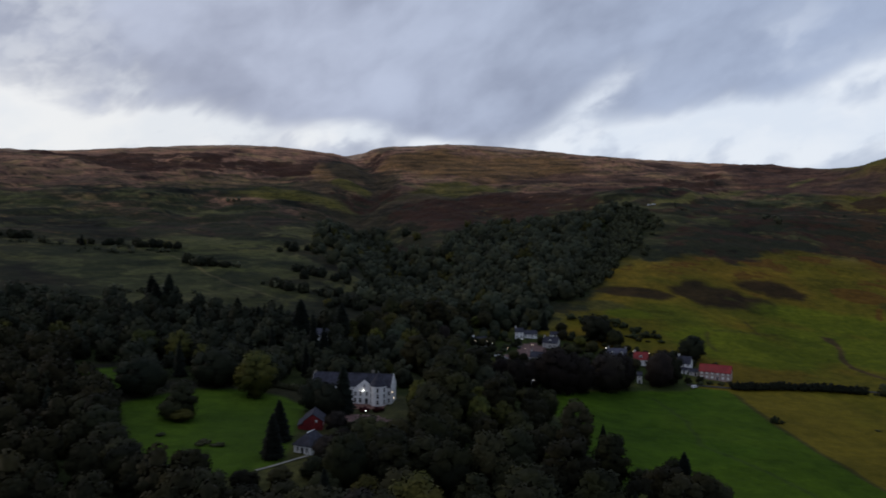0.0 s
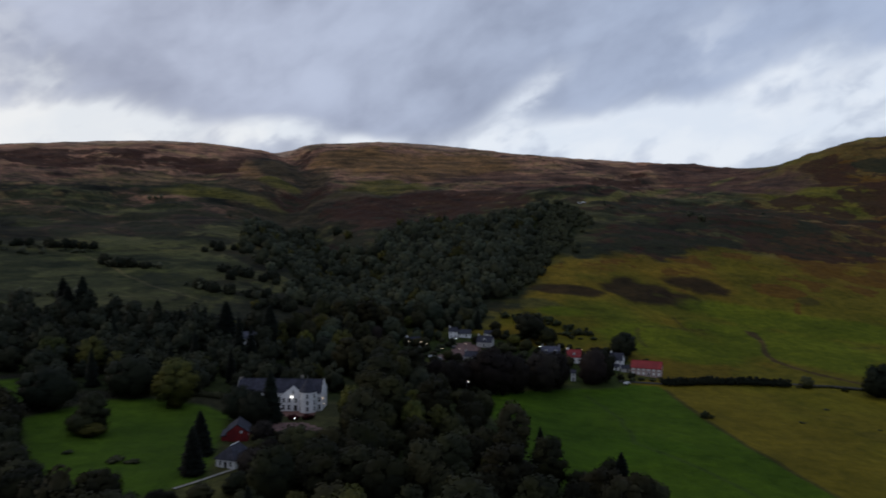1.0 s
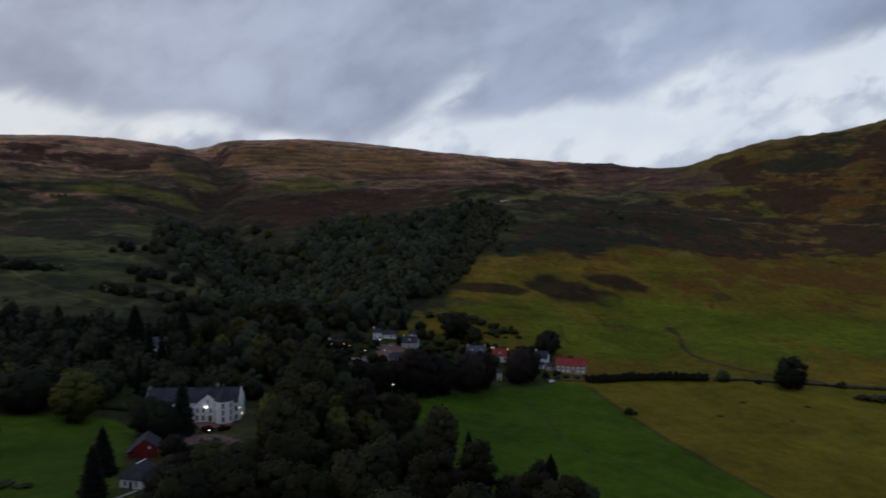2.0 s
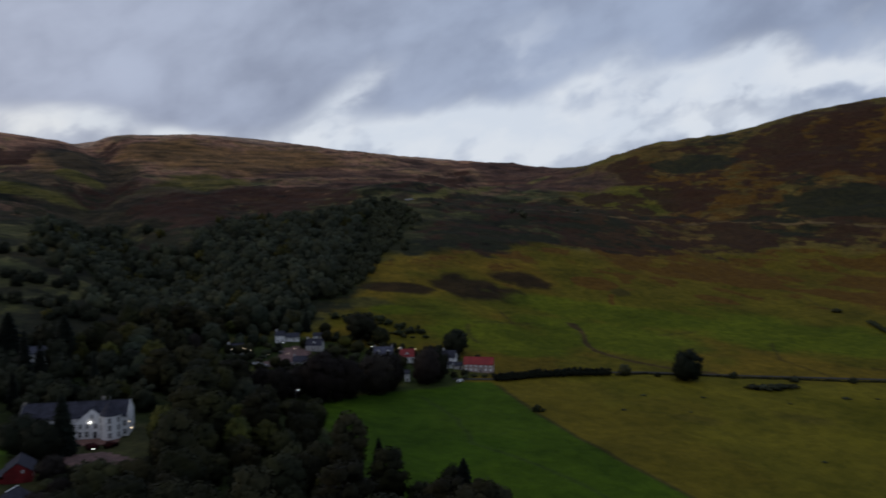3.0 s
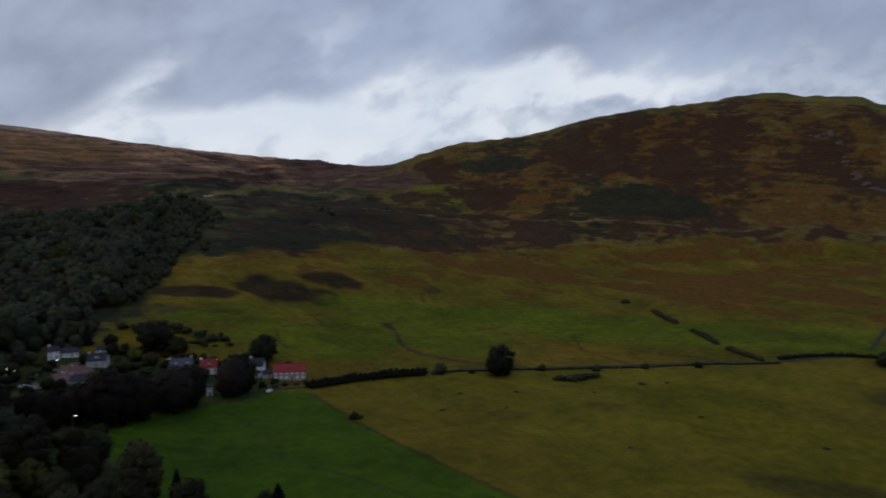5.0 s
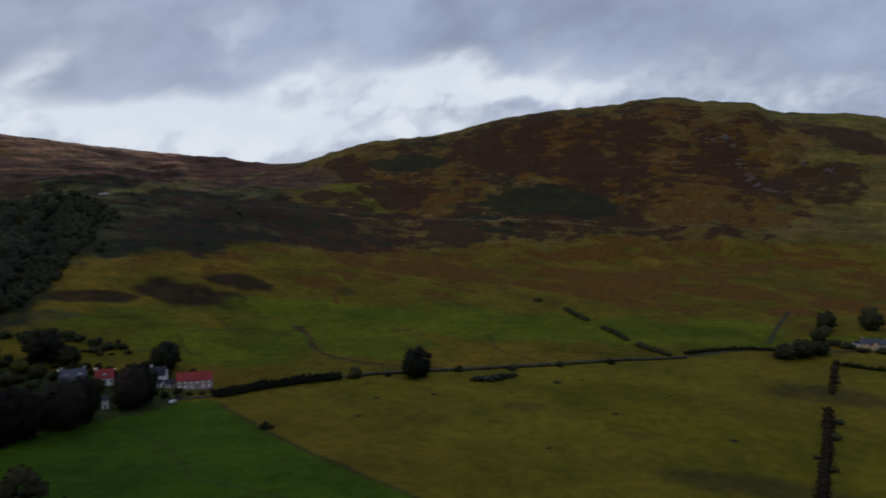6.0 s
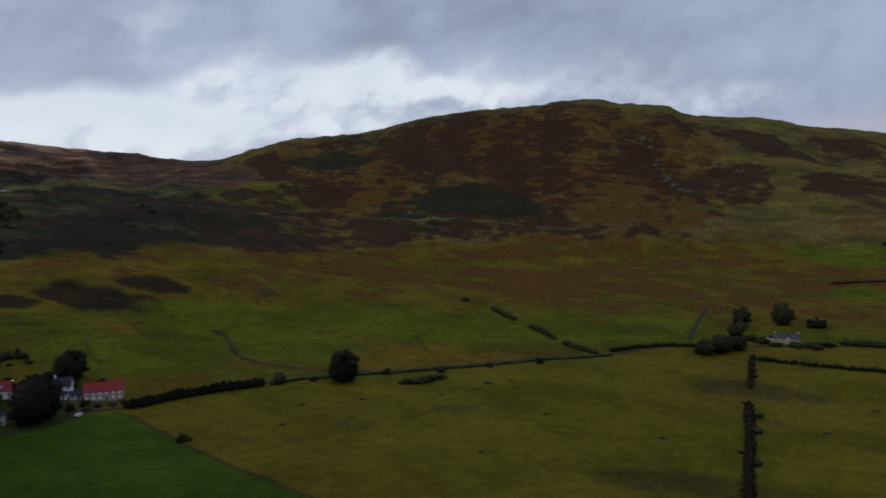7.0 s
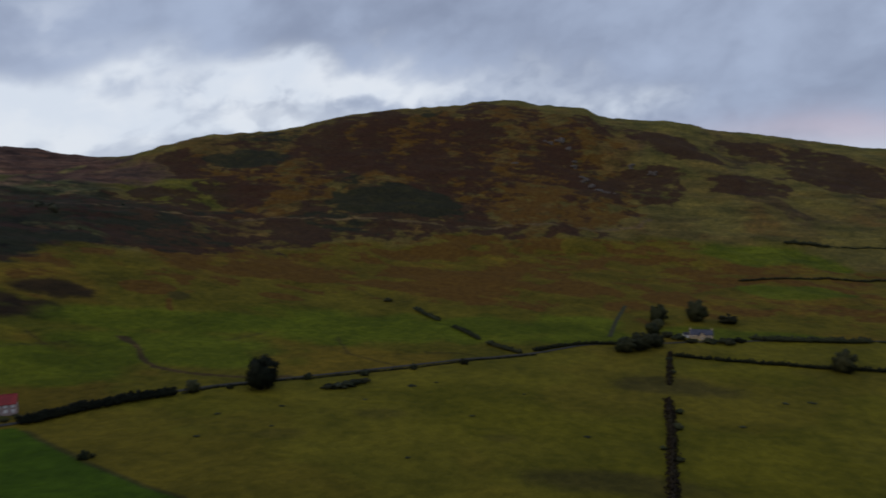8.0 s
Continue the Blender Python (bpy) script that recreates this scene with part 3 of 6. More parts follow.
    for pb, pr, pw, ph, kind in SLOPE_PATCHES + HILL_PATCHES + MOOR_PATCHES:
        q = np.hypot((b - pb) / pw, (r - pr) / ph)
        m = step(1.1 - q + 0.28 * n2 + 0.20 * n3 + 0.15 * n1, -0.22, 0.22)
        if kind == 0:
            heather, gorse = np.maximum(heather, m * np.clip(0.80 - 0.3 * streak, 0.45, 1.0)), gorse * (1 - 0.7 * m)
        elif kind in (1, 8):
            rust, heather, gorse = np.maximum(rust, m * 0.70), heather * (1 - 0.28 * m), gorse * (1 - 0.6 * m)
        elif kind in (3, 9):
            gorse = np.maximum(gorse, m * (0.36 if pb < 15 else 0.95 if kind == 3 else 0.5))
            heather = np.maximum(heather, m * 0.62 * (kind == 9))
        else:
            col = lay(col, m * (0.4 if pb < 15 and kind == 7 else 0.9), c(*KINDS[kind]))
            thin_out = 1 - (0.3 if kind == 7 else 1.0) * m
            heather, rust, gorse = heather * thin_out, rust * thin_out, gorse * thin_out
    top_clear = 1 - east * near_top
    spur = step(9 - line_near(x + 6 * n2, y + 6 * n3, SPUR), -5, 5)
    heather, rust, gorse = heather * top_clear * (1 - spur), rust * top_clear * (1 - spur), gorse * top_clear * (1 - spur)
    col = lay(col, east * near_top * step(0.4 + n2, 0, 0.4), c(0.100, 0.090, 0.022))
    col = lay(col, spur * 0.8, c(0.105, 0.098, 0.032))
    top = edge(wx + 14 * n2, wy + 22 * n2, FIELD_TOP)
    # upper fields
    f = step(top + 10 * n3, -20, 22)
    col = lay(col, f, c(0.094, 0.081, 0.009))
    heather, rust, gorse = heather * (1 - f), rust * (1 - f), gorse * (1 - f)
    col = lay(col, f * step(n2 + 0.4 * n1, 0.0, 0.4) * 0.75, c(0.132, 0.089, 0.011))
    rust = np.maximum(rust, f * step(r + 60 * n2, 620, 780) * np.clip(0.20 + 0.3 * n2 + 0.2 * n1, 0, 0.6))
    bar = mottle(b * 24, r * 2.2, 50, 5, 0.29)
    upper = f * step(r + 60 * n2, 620, 800)
    col = lay(col, upper * 0.35, c(0.112, 0.072, 0.012))
    rust = np.maximum(rust, upper * step(bar + 0.35 * n3, 0.06, 0.26) * 0.95)
    rust = np.maximum(rust, east * np.exp(-(top / 50) ** 2) * np.clip(0.45 + 0.5 * n2, 0, 0.75))
    col = lay(col, f * step(650 - r, 0, 90) * step(n1 - 0.3 * n2, -0.1, 0.3) * 0.7, c(0.068, 0.085, 0.008))
    for pb, pr, pw, ph, kind in FIELD_PATCHES:
        q = np.hypot((b - pb) / pw, (r - pr) / ph)
        m = step(1.1 - q + 0.22 * n2 + (0.28 if kind in (1, 8, 4, 10) else 0.45) * n3, -0.18, 0.18)
        if kind in (1, 8):
            rust = np.maximum(rust, m * (0.98 if kind == 1 else np.clip(0.46 + 0.4 * n2 + 0.4 * bar, 0.05, 0.85)))
        elif kind == 6:
            col, heather, rust = lay(col, m * 0.92, c(*KINDS[6])), heather * (1 - m), rust * (1 - m)
        elif kind == 9:
            gorse, rust = np.maximum(gorse, m * 0.8), rust * (1 - m)
        else:
            col, rust = lay(col, m * 0.9, c(*KINDS[kind])), rust * (1 - 0.8 * m)
    for ditch in DITCHES:
        col = lay(col, step(1.5 - line_near(x + 2.5 * n3, y + 2.5 * n2, ditch), -0.8, 0.8) * 0.6, c(0.040, 0.030, 0.012))
    col = lay(col, step(1.8 - line_near(x + 3 * n3, y + 3 * n2, SLOPE_PATH), -0.8, 0.8) * 0.6, c(0.105, 0.092, 0.048))
    # stream bank, hill track
    col = lay(col, step(3.0 - line_near(x + 3 * n3, y + 3 * n2, STREAM) + 1.2 * n3, -1, 1.2) * 0.9, c(0.055, 0.034, 0.018))
    path = step(3.6 - line_near(x + 5 * n2, y + 5 * n3, OLD_TRACK), -1, 2)
    col = lay(col, path * 0.75, c(0.120, 0.082, 0.050))
    heather, rust, gorse = heather * (1 - 0.8 * path), rust * (1 - 0.8 * path), gorse * (1 - 0.8 * path)
    # pasture on the valley floor, below the road
    low = edge(x, y, ROAD + ((700, -100), (420, -260), (120, -120), (60, 130), (52, 337), (122, 377)))
    p = step(low, -1, 2)
    col = lay(col, p, c(0.109, 0.094, 0.010))
    col = lay(col, p * step(n1 - 0.3 * n2, -0.1, 0.5) * 0.8, c(0.098, 0.088, 0.007))
    col = lay(col, p * step(-n1 + 0.6 * n2, 0.25, 0.7) * 0.6, c(0.095, 0.073, 0.009))
    col = lay(col, p * step(n2 + 0.5 * n3, 0.0, 0.5) * 0.6, c(0.112, 0.088, 0.010))
    for pb, pr, pw, ph in ((59.1, 335, 5.5, 13), (65.8, 492, 3.4, 18), (44, 415, 2.0, 8), (37, 385, 1.5, 6), (52, 380, 1.2, 5)):
        q = np.hypot((b - pb) / pw, (r - pr) / ph)
        col = lay(col, p * step(1.08 - q + 0.35 * n3 + 0.2 * n2, -0.25, 0.4) * (0.8 if ph > 12 else 0.4), c(*KINDS[10]))
    heather, rust, gorse = heather * (1 - p), rust * (1 - p), gorse * (1 - p)
    g = step(edge(x + n3, y + n3, GREEN_FIELD), -1, 2)
    col = lay(col, g, c(0.037, 0.072, 0.005))
    col = lay(col, g * step(n2, 0.0, 0.5) * 0.5, c(0.046, 0.076, 0.006))
    col = lay(col, step(1.6 - line_near(x + 1.5 * n3, y, ((160, 386), (157, 330), (159, 269), (167, 228), (185, 170))), -0.6, 0.8) * 0.6, c(0.03, 0.03, 0.014))
    col = lay(col, step(1.4 - line_near(x + 3 * n3, y + 2 * n2, ((112, 372), (116, 330), (108, 290), (124, 262), (136, 225))), -0.6, 0.8) * 0.45, c(0.03, 0.04, 0.014))
    # gardens, lawns, wood floor
    col = lay(col, step(edge(wx, wy, HAMLET), -3, 4), c(0.030, 0.042, 0.012))
    col = lay(col, step(edge(wx, wy, HAMLET), -3, 4) * step(n3, 0.1, 0.4), c(0.055, 0.060, 0.016))
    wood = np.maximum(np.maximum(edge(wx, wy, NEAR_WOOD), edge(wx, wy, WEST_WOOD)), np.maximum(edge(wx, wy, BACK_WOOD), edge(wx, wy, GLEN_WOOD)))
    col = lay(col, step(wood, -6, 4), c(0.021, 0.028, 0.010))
    lawn = np.maximum(edge(x, y, LAWN), edge(x, y, LAWN_BACK))
    col = lay(col, step(lawn + 1.5 * n3, -2, 3), c(0.044, 0.080, 0.008))
    tame = np.maximum(np.maximum(step(low, -2, 4), step(lawn, -2, 4)), 0.6 * f)
    shelf_lines = (1 - tame) * step(r, 420, 600) * (1 - 0.5 * east)
    return np.concatenate([col, 1 - 0.3 * tame[..., None]], -1), np.stack([heather, rust, gorse, shelf_lines], -1)


def ground_mesh():
    bs = np.concatenate([np.arange(-44, 98, 0.2), np.arange(98, 316, 3.0)])
    rs = np.concatenate([[0.0], np.geomspace(12, 128, 24), np.geomspace(130, 2320, 480), np.geomspace(2360, 4700, 26)])
    B, R = np.meshgrid(np.radians(bs), rs)
    X, Y = R * np.sin(B), R * np.cos(B)
    Z = relief(X, Y)
    nr, nb = R.shape
    i = np.arange(nr - 1)[:, None] * nb + np.arange(nb)[None, :]
    nxt = np.arange(nr - 1)[:, None] * nb + (np.arange(nb)[None, :] + 1) % nb
    quads = np.stack([i, i + nb, nxt + nb, nxt], -1).reshape(-1, 4)
    me = bpy.data.meshes.new("ground")
    me.vertices.add(nr * nb)
    me.vertices.foreach_set("co", np.stack([X, Y, Z], -1).ravel())
    me.loops.add(quads.size)
    me.loops.foreach_set("vertex_index", quads[:, ::-1].ravel())
    me.polygons.add(len(quads))
    me.polygons.foreach_set("loop_start", np.arange(len(quads)) * 4)
    me.polygons.foreach_set("loop_total", np.full(len(quads), 4))
    me.update(calc_edges=True)
    me.shade_smooth()
    at = me.color_attributes.new("land", "FLOAT_COLOR", "POINT")
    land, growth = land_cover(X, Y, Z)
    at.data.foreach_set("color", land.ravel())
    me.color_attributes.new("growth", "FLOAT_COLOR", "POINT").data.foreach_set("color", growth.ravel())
    return me


def ground_material():
    m = bpy.data.materials.new("hill_ground")
    m.use_nodes = True
    t = m.node_tree
    bsdf = t.nodes["Principled BSDF"]
    at = t.nodes.new("ShaderNodeAttribute")
    at.attribute_name = "land"
    pos = t.nodes.new("ShaderNodeTexCoord").outputs["Object"]
    n1 = fractal(t, pos, 0.02, 6.0, 0.62, 0.5)
    n2 = fractal(t, pos, 0.16, 5.0, 0.65, 0.3)
    n3 = fractal(t, pos, 1.1, 3.0, 0.6)
    grow = t.nodes.new("ShaderNodeAttribute")
    grow.attribute_name = "growth"
    share = t.nodes.new("ShaderNodeSeparateColor")
    t.links.new(grow.outputs["Color"], share.inputs[0])
    # shading of terraces, painted as dark and pale lines along the contours
    level = t.nodes.new("ShaderNodeMapping")
    level.inputs["Scale"].default_value = (0.010, 0.010, 0.115)
    t.links.new(pos, level.inputs["Vector"])
    ledge = fractal(t, level.outputs[0], 1.0, 5.0, 0.62, 0.7)
    wild = at.outputs["Alpha"]
    col = at.outputs["Color"]
    for n, dark, pale in ((n1, (0.66, 0.70, 0.74), (1.36, 1.30, 1.2)), (n2, (0.70, 0.73, 0.76), (1.32, 1.27, 1.2)), (n3, (0.85, 0.85, 0.85), (1.15, 1.15, 1.15))):
        tint = mixed(t, wild, (1.0, 1.0, 1.0), mixed(t, span(t, n, 0.3, 0.7), dark, pale))
        col = mixed(t, 1.0, col, tint, "MULTIPLY")
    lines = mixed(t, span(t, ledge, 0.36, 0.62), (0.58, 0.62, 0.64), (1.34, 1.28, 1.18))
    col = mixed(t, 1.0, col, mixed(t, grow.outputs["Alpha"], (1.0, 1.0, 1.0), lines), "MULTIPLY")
    # heather, bracken and gorse grow in flecks, thick or thin
    for k, (density, size, a, b) in enumerate(((share.outputs[1], 0.034, (0.076, 0.036, 0.0085), (0.120, 0.060, 0.0115)), (share.outputs[0], 0.038, (0.0275, 0.0145, 0.0105), (0.050, 0.0235, 0.0158)), (share.outputs[2], 0.030, (0.0165, 0.0195, 0.0115), (0.027, 0.030, 0.0155)))):
        shift = t.nodes.new("ShaderNodeMapping")
        shift.inputs["Location"].default_value, shift.inputs["Scale"].default_value = (310.0 * k, -170.0 * k, 55.0 * k), (1.0, 1.0, 2.4)
        t.links.new(pos, shift.inputs["Vector"])
        n = fractal(t, shift.outputs[0], size, 6.0, 0.66, 0.4)
        n = chain(t, "ADD", chain(t, "MULTIPLY", chain(t, "SUBTRACT", n, 0.5), 2.5), chain(t, "MULTIPLY", chain(t, "SUBTRACT", ledge, 0.5), 0.7))
        fleck = span(t, chain(t, "ADD", density, n), 0.36, 0.66)
        col = mixed(t, chain(t, "MULTIPLY", fleck, chain(t, "MULTIPLY", span(t, density, 0.04, 0.4), 0.86)), col, mixed(t, span(t, n2, 0.32, 0.68), a, b))
    t.links.new(col, bsdf.inputs["Base Color"])
    bsdf.inputs["Roughness"].default_value = 0.95
    bsdf.inputs["Specular IOR Level"].default_value = 0.04
    bp = t.nodes.new("ShaderNodeBump")
    bp.inputs["Strength"].default_value, bp.inputs["Distance"].default_value = 0.4, 2.5
    t.links.new(n2, bp.inputs["Height"])
    bp2 = t.nodes.new("ShaderNodeBump")
    bp2.inputs["Strength"].default_value, bp2.inputs["Distance"].default_value = 0.5, 0.4
    t.links.new(n3, bp2.inputs["Height"])
    t.links.new(bp.outputs[0], bp2.inputs["Normal"])
    t.links.new(bp2.outputs[0], bsdf.inputs["Normal"])
    return m


ground = tagged(new("ground", ground_mesh()), "grass valley floor rising to heather and bracken hills", "ground", kind="structure")
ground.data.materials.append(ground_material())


# ---- helpers for things ----
def part(name, bm, material, parent=None, label=""):
    me = bpy.data.meshes.new(name)
    bm.to_mesh(me)
    bm.free()
    me.materials.append(material)
    ob = new(name, me)
    ob.parent = parent
    if label:
        ob["label"] = label
    return ob


def thing(name, x, y, z, turn, label, category, group="", kind=""):
    ob = new(name)
    ob.matrix_basis = pose(x, y, z, 0, 0, turn)
    ob.empty_display_size = 0.5
    return tagged(ob, label, category, group, kind)


def box(bm, x0, x1, y0, y1, z0, z1, bevel=0.0):
    m = Matrix.Translation(((x0 + x1) / 2, (y0 + y1) / 2, (z0 + z1) / 2)) @ Matrix.Diagonal((x1 - x0, y1 - y0, z1 - z0, 1))
    made = bmesh.ops.create_cube(bm, size=1.0, matrix=m)
    if bevel:
        es = list({e for v in made["verts"] for e in v.link_edges})
        bmesh.ops.bevel(bm, geom=es, offset=bevel, segments=1, affect="EDGES")
    return bm


def tube(bm, a, b, ra, rb, n=7):
    a, b = Vector(a), Vector(b)
    q = (b - a).to_track_quat("Z", "Y").to_matrix()
    rings = []
    for p, r in ((a, ra), (b, rb)):
        rings.append([bm.verts.new(p + q @ Vector((r * math.cos(6.2832 * i / n), r * math.sin(6.2832 * i / n), 0))) for i in range(n)])
    for i in range(n):
        bm.faces.new((rings[0][i], rings[0][(i + 1) % n], rings[1][(i + 1) % n], rings[1][i]))
    bm.faces.new(rings[1])
    bm.faces.new(rings[0][::-1])


# ---- trees ----
def ico(n):
    bm = bmesh.new()
    bmesh.ops.create_icosphere(bm, subdivisions=n, radius=1.0)
    v = np.array([q.co[:] for q in bm.verts])
    f = np.array([[q.index for q in p.verts] for p in bm.faces])
    bm.free()
    return v, f


ICO1, ICO2 = ico(1), ico(2)


def unit(v):
    return v / (np.linalg.norm(v, axis=-1, keepdims=True) + 1e-6)


def crown_arrays(rng, height, radius, base, lobes, leaves, leaf, ball=None, narrow=0.0):
    """Vertices and triangles of a broadleaf crown: lobes over an egg-shaped envelope, wrapped in sprays of leaves."""
    vs, fs, ns, n = [], [], [], 0
    mid, half = (height + base) / 2 - 0.06 * (height - base), (height - base) / 2
    cs = [(0, 0, mid, min(radius, half) * 0.62)]
    lean = rng.uniform(-0.12, 0.12, 2) * radius
    for k in range(lobes):
        h = 1 - 2 * (k + 0.5) / lobes + rng.uniform(-0.08, 0.08)
        a = k * 2.39996 + rng.uniform(-0.45, 0.45)
        ring = math.sqrt(max(0.0, 1 - min(abs(h), 1.0) ** (2.0 + 1.2 * (h < 0)))) * rng.uniform(0.82, 1.1)
        s = min(radius, half) * rng.uniform(0.24, 0.50) * (1 - 0.12 * h)
        ox, oz = max(radius - s, 0.1), max(half - s * 0.85, 0.1)
        cs.append((ox * ring * math.cos(a) + lean[0] * h, ox * ring * math.sin(a) + lean[1] * h, mid + oz * h * rng.uniform(0.9, 1.08), s))
    v, f = ball or ICO1
    for cx, cy, cz, s in cs:
        d = 0.88 + 0.10 * rng.uniform(-1, 1, len(v))
        vs.append(v * d[:, None] * [s, s, s * 0.9] + [cx, cy, cz])
        ns.append(v + 1.0 * unit(np.array([cx, cy, cz - mid])))
        fs.append(f + n)
        n += len(v)
    cc = np.array(cs)
    weight = cc[:, 3] ** 2
    pick = rng.choice(len(cs), leaves, p=weight / weight.sum())
    dirs = rng.normal(size=(leaves, 3))
    out = cc[pick, :3] - [0, 0, mid]
    dirs += 0.9 * out / (np.linalg.norm(out, axis=1)[:, None] + 0.5)
    dirs[:, 2] += 0.2
    dirs /= np.linalg.norm(dirs, axis=1)[:, None]
    at = cc[pick, :3] + dirs * (cc[pick, 3] * rng.uniform(0.84, 1.16, leaves))[:, None]
    t1 = np.cross(dirs, rng.normal(size=(leaves, 3)))
    t1 /= np.linalg.norm(t1, axis=1)[:, None]
    t2 = np.cross(dirs, t1) + dirs * rng.uniform(-1.0, 1.0, (leaves, 1))
    sz = leaf * rng.uniform(0.6, 1.5, (leaves, 1))
    q = np.stack([at - t1 * sz - t2 * sz * 0.4, at + t1 * sz * 0.8 - t2 * sz * 0.6, at + t2 * sz], 1)
    face = np.cross(q[:, 1] - q[:, 0], q[:, 2] - q[:, 0])
    wrong = (face * dirs).sum(1) < 0
    q[wrong] = q[wrong][:, ::-1]
    # a spray of leaves takes the light as the rounded bough that it belongs to
    soft = unit(q - cc[pick, None, :3]) + 1.0 * unit(out)[:, None, :] + 0.12 * rng.normal(size=(leaves, 1, 3))
    vs.append(q.reshape(-1, 3))
    ns.append(soft.reshape(-1, 3))
    fs.append(n + np.arange(leaves * 3).reshape(-1, 3))
    return np.concatenate(vs), np.concatenate(fs), unit(np.concatenate(ns))


RNG_LEAF = np.random.RandomState(3)


def conifer_arrays(rng, height, radius, tiers, arms):
    """Vertices and triangles of a conifer: tiers of drooping fans of needles round the stem."""
    vs, fs, n = [], [], 0
    for k in range(tiers):
        u = (k + rng.uniform(0, 0.5)) / tiers
        z = height * (0.06 + 0.92 * u)
        r = radius * (1 - u) ** 0.68 * rng.uniform(0.82, 1.12) + 0.15
        for j in range(arms):
            a = 6.283 * (j + rng.uniform(-0.35, 0.35)) / arms + k * 0.7
            w = 6.283 / arms * rng.uniform(0.6, 0.95)
            rr = r * rng.uniform(0.75, 1.1)
            drop = rr * rng.uniform(0.25, 0.5)
            p = [(0, 0, z + 0.18 * rr), (rr * 0.62 * math.cos(a - w), rr * 0.62 * math.sin(a - w), z - drop * 0.7),
                 (rr * math.cos(a), rr * math.sin(a), z - drop * 0.8), (rr * 0.62 * math.cos(a + w), rr * 0.62 * math.sin(a + w), z - drop * 0.7),
                 (rr * 0.45 * math.cos(a), rr * 0.45 * math.sin(a), z + 0.02 * rr)]
            vs.append(np.array(p))
            fs.append(np.array([[0, 1, 4], [0, 4, 3], [4, 1, 2], [4, 2, 3]]) + n)
            n += 5
    v = np.concatenate(vs)
    out = v * [1.0, 1.0, 0.0] + [0.0, 0.0, 0.35 * radius]
    return v, np.concatenate(fs), unit(unit(out) + 0.35 * RNG_LEAF.normal(size=v.shape))


def mesh_of(name, v, f, material, normals=None):
    me = bpy.data.meshes.new(name)
    me.vertices.add(len(v))
    me.vertices.foreach_set("co", np.asarray(v, float).ravel())
    me.loops.add(f.size)
    me.loops.foreach_set("vertex_index", np.asarray(f, np.int32).ravel())
    me.polygons.add(len(f))
    me.polygons.foreach_set("loop_start", np.arange(len(f)) * 3)
    me.polygons.foreach_set("loop_total", np.full(len(f), 3))
    me.update(calc_edges=True)
    me.materials.append(material)
    if normals is not None:
        me.shade_smooth()
        me.normals_split_custom_set_from_vertices(np.asarray(normals, float).tolist())
    return me


def trunk_mesh(rng, height, r, limbs, reach):
    bm = bmesh.new()
    tube(bm, (0, 0, -1.0), (0.1, 0.05, height * 0.45), r, r * 0.7, 8)
    tube(bm, (0.1, 0.05, height * 0.45), (0, 0.1, height * 0.85), r * 0.7, r * 0.2, 6)
    for k in range(limbs):
        a, z = k * 2.4 + rng.uniform(0, 0.5), height * rng.uniform(0.25, 0.55)
        tube(bm, (0, 0, z), (reach * math.cos(a), reach * math.sin(a), z + height * 0.2), r * 0.42, r * 0.1, 5)
    me = bpy.data.meshes.new("trunk")
    bm.to_mesh(me)
    bm.free()
    me.materials.append(BARK)
    return me


RNG = np.random.RandomState(11)
SHAPES = {}


def shape(kind, count, trunk, crown):
    SHAPES[kind] = [(trunk(), crown()) for _ in range(count)]


# every shape is one unit of its own real size: height, crown radius
def broad(mat, h, r, base, lobes=30, leaves=2200, leaf=0.27, narrow=0.0):
    def build():
        v, f, n = crown_arrays(RNG, h, r, base, lobes, leaves, leaf, ICO1, narrow)
        return mesh_of("crown", v, f, mat, n)
    return build


def needles():
    v, f, n = conifer_arrays(RNG, 17, 3.6, 40, 15)
    return mesh_of("crown", v, f, NEEDLE, n)


def stem(h, r, limbs, reach):
    return lambda: trunk_mesh(RNG, h, r, limbs, reach)


shape("broad", 6, stem(12, 0.35, 6, 3.0), broad(LEAF, 15, 6.2, 0.9))
shape("deep", 5, stem(12, 0.35, 6, 3.0), broad(LEAF_VIGNETTED, 15, 6.0, 0.9))
shape("glen", 5, stem(12, 0.35, 6, 3.0), broad(LEAF_HAZED, 15, 6.0, 0.6, 26, 2000))
shape("tall", 4, stem(15, 0.38, 6, 2.5), broad(LEAF, 18, 5.2, 1.0, 26, 2600))
shape("yellow", 3, stem(11, 0.3, 5, 2.4), broad(LEAF_YELLOW, 14, 4.8, 0.9))
shape("copper", 3, stem(12, 0.4, 6, 3.0), broad(LEAF_COPPER, 15, 7.0, 0.3, 26, 2600))
shape("dense", 3, stem(12, 0.4, 6, 3.0), broad(LEAF_DARK, 15, 7.0, 0.3, 26, 2600))
shape("field", 4, stem(11, 0.3, 6, 2.6), broad(LEAF_FIELD, 13, 5.6, 0.2, 18, 1700, 0.30))
shape("bush", 4, stem(1.6, 0.12, 3, 0.8), broad(HEDGE, 3.2, 2.0, -0.2, 9, 520, 0.24))
shape("thorn", 4, stem(1.6, 0.12, 3, 0.8), broad(LEAF_FIELD, 3.2, 2.0, -0.2, 9, 420, 0.22))
shape("red_bush", 2, stem(1.6, 0.12, 3, 0.8), broad(LEAF_RED, 3.2, 2.0, -0.2, 9, 520, 0.24))
shape("conifer", 3, stem(15, 0.28, 0, 0), needles)
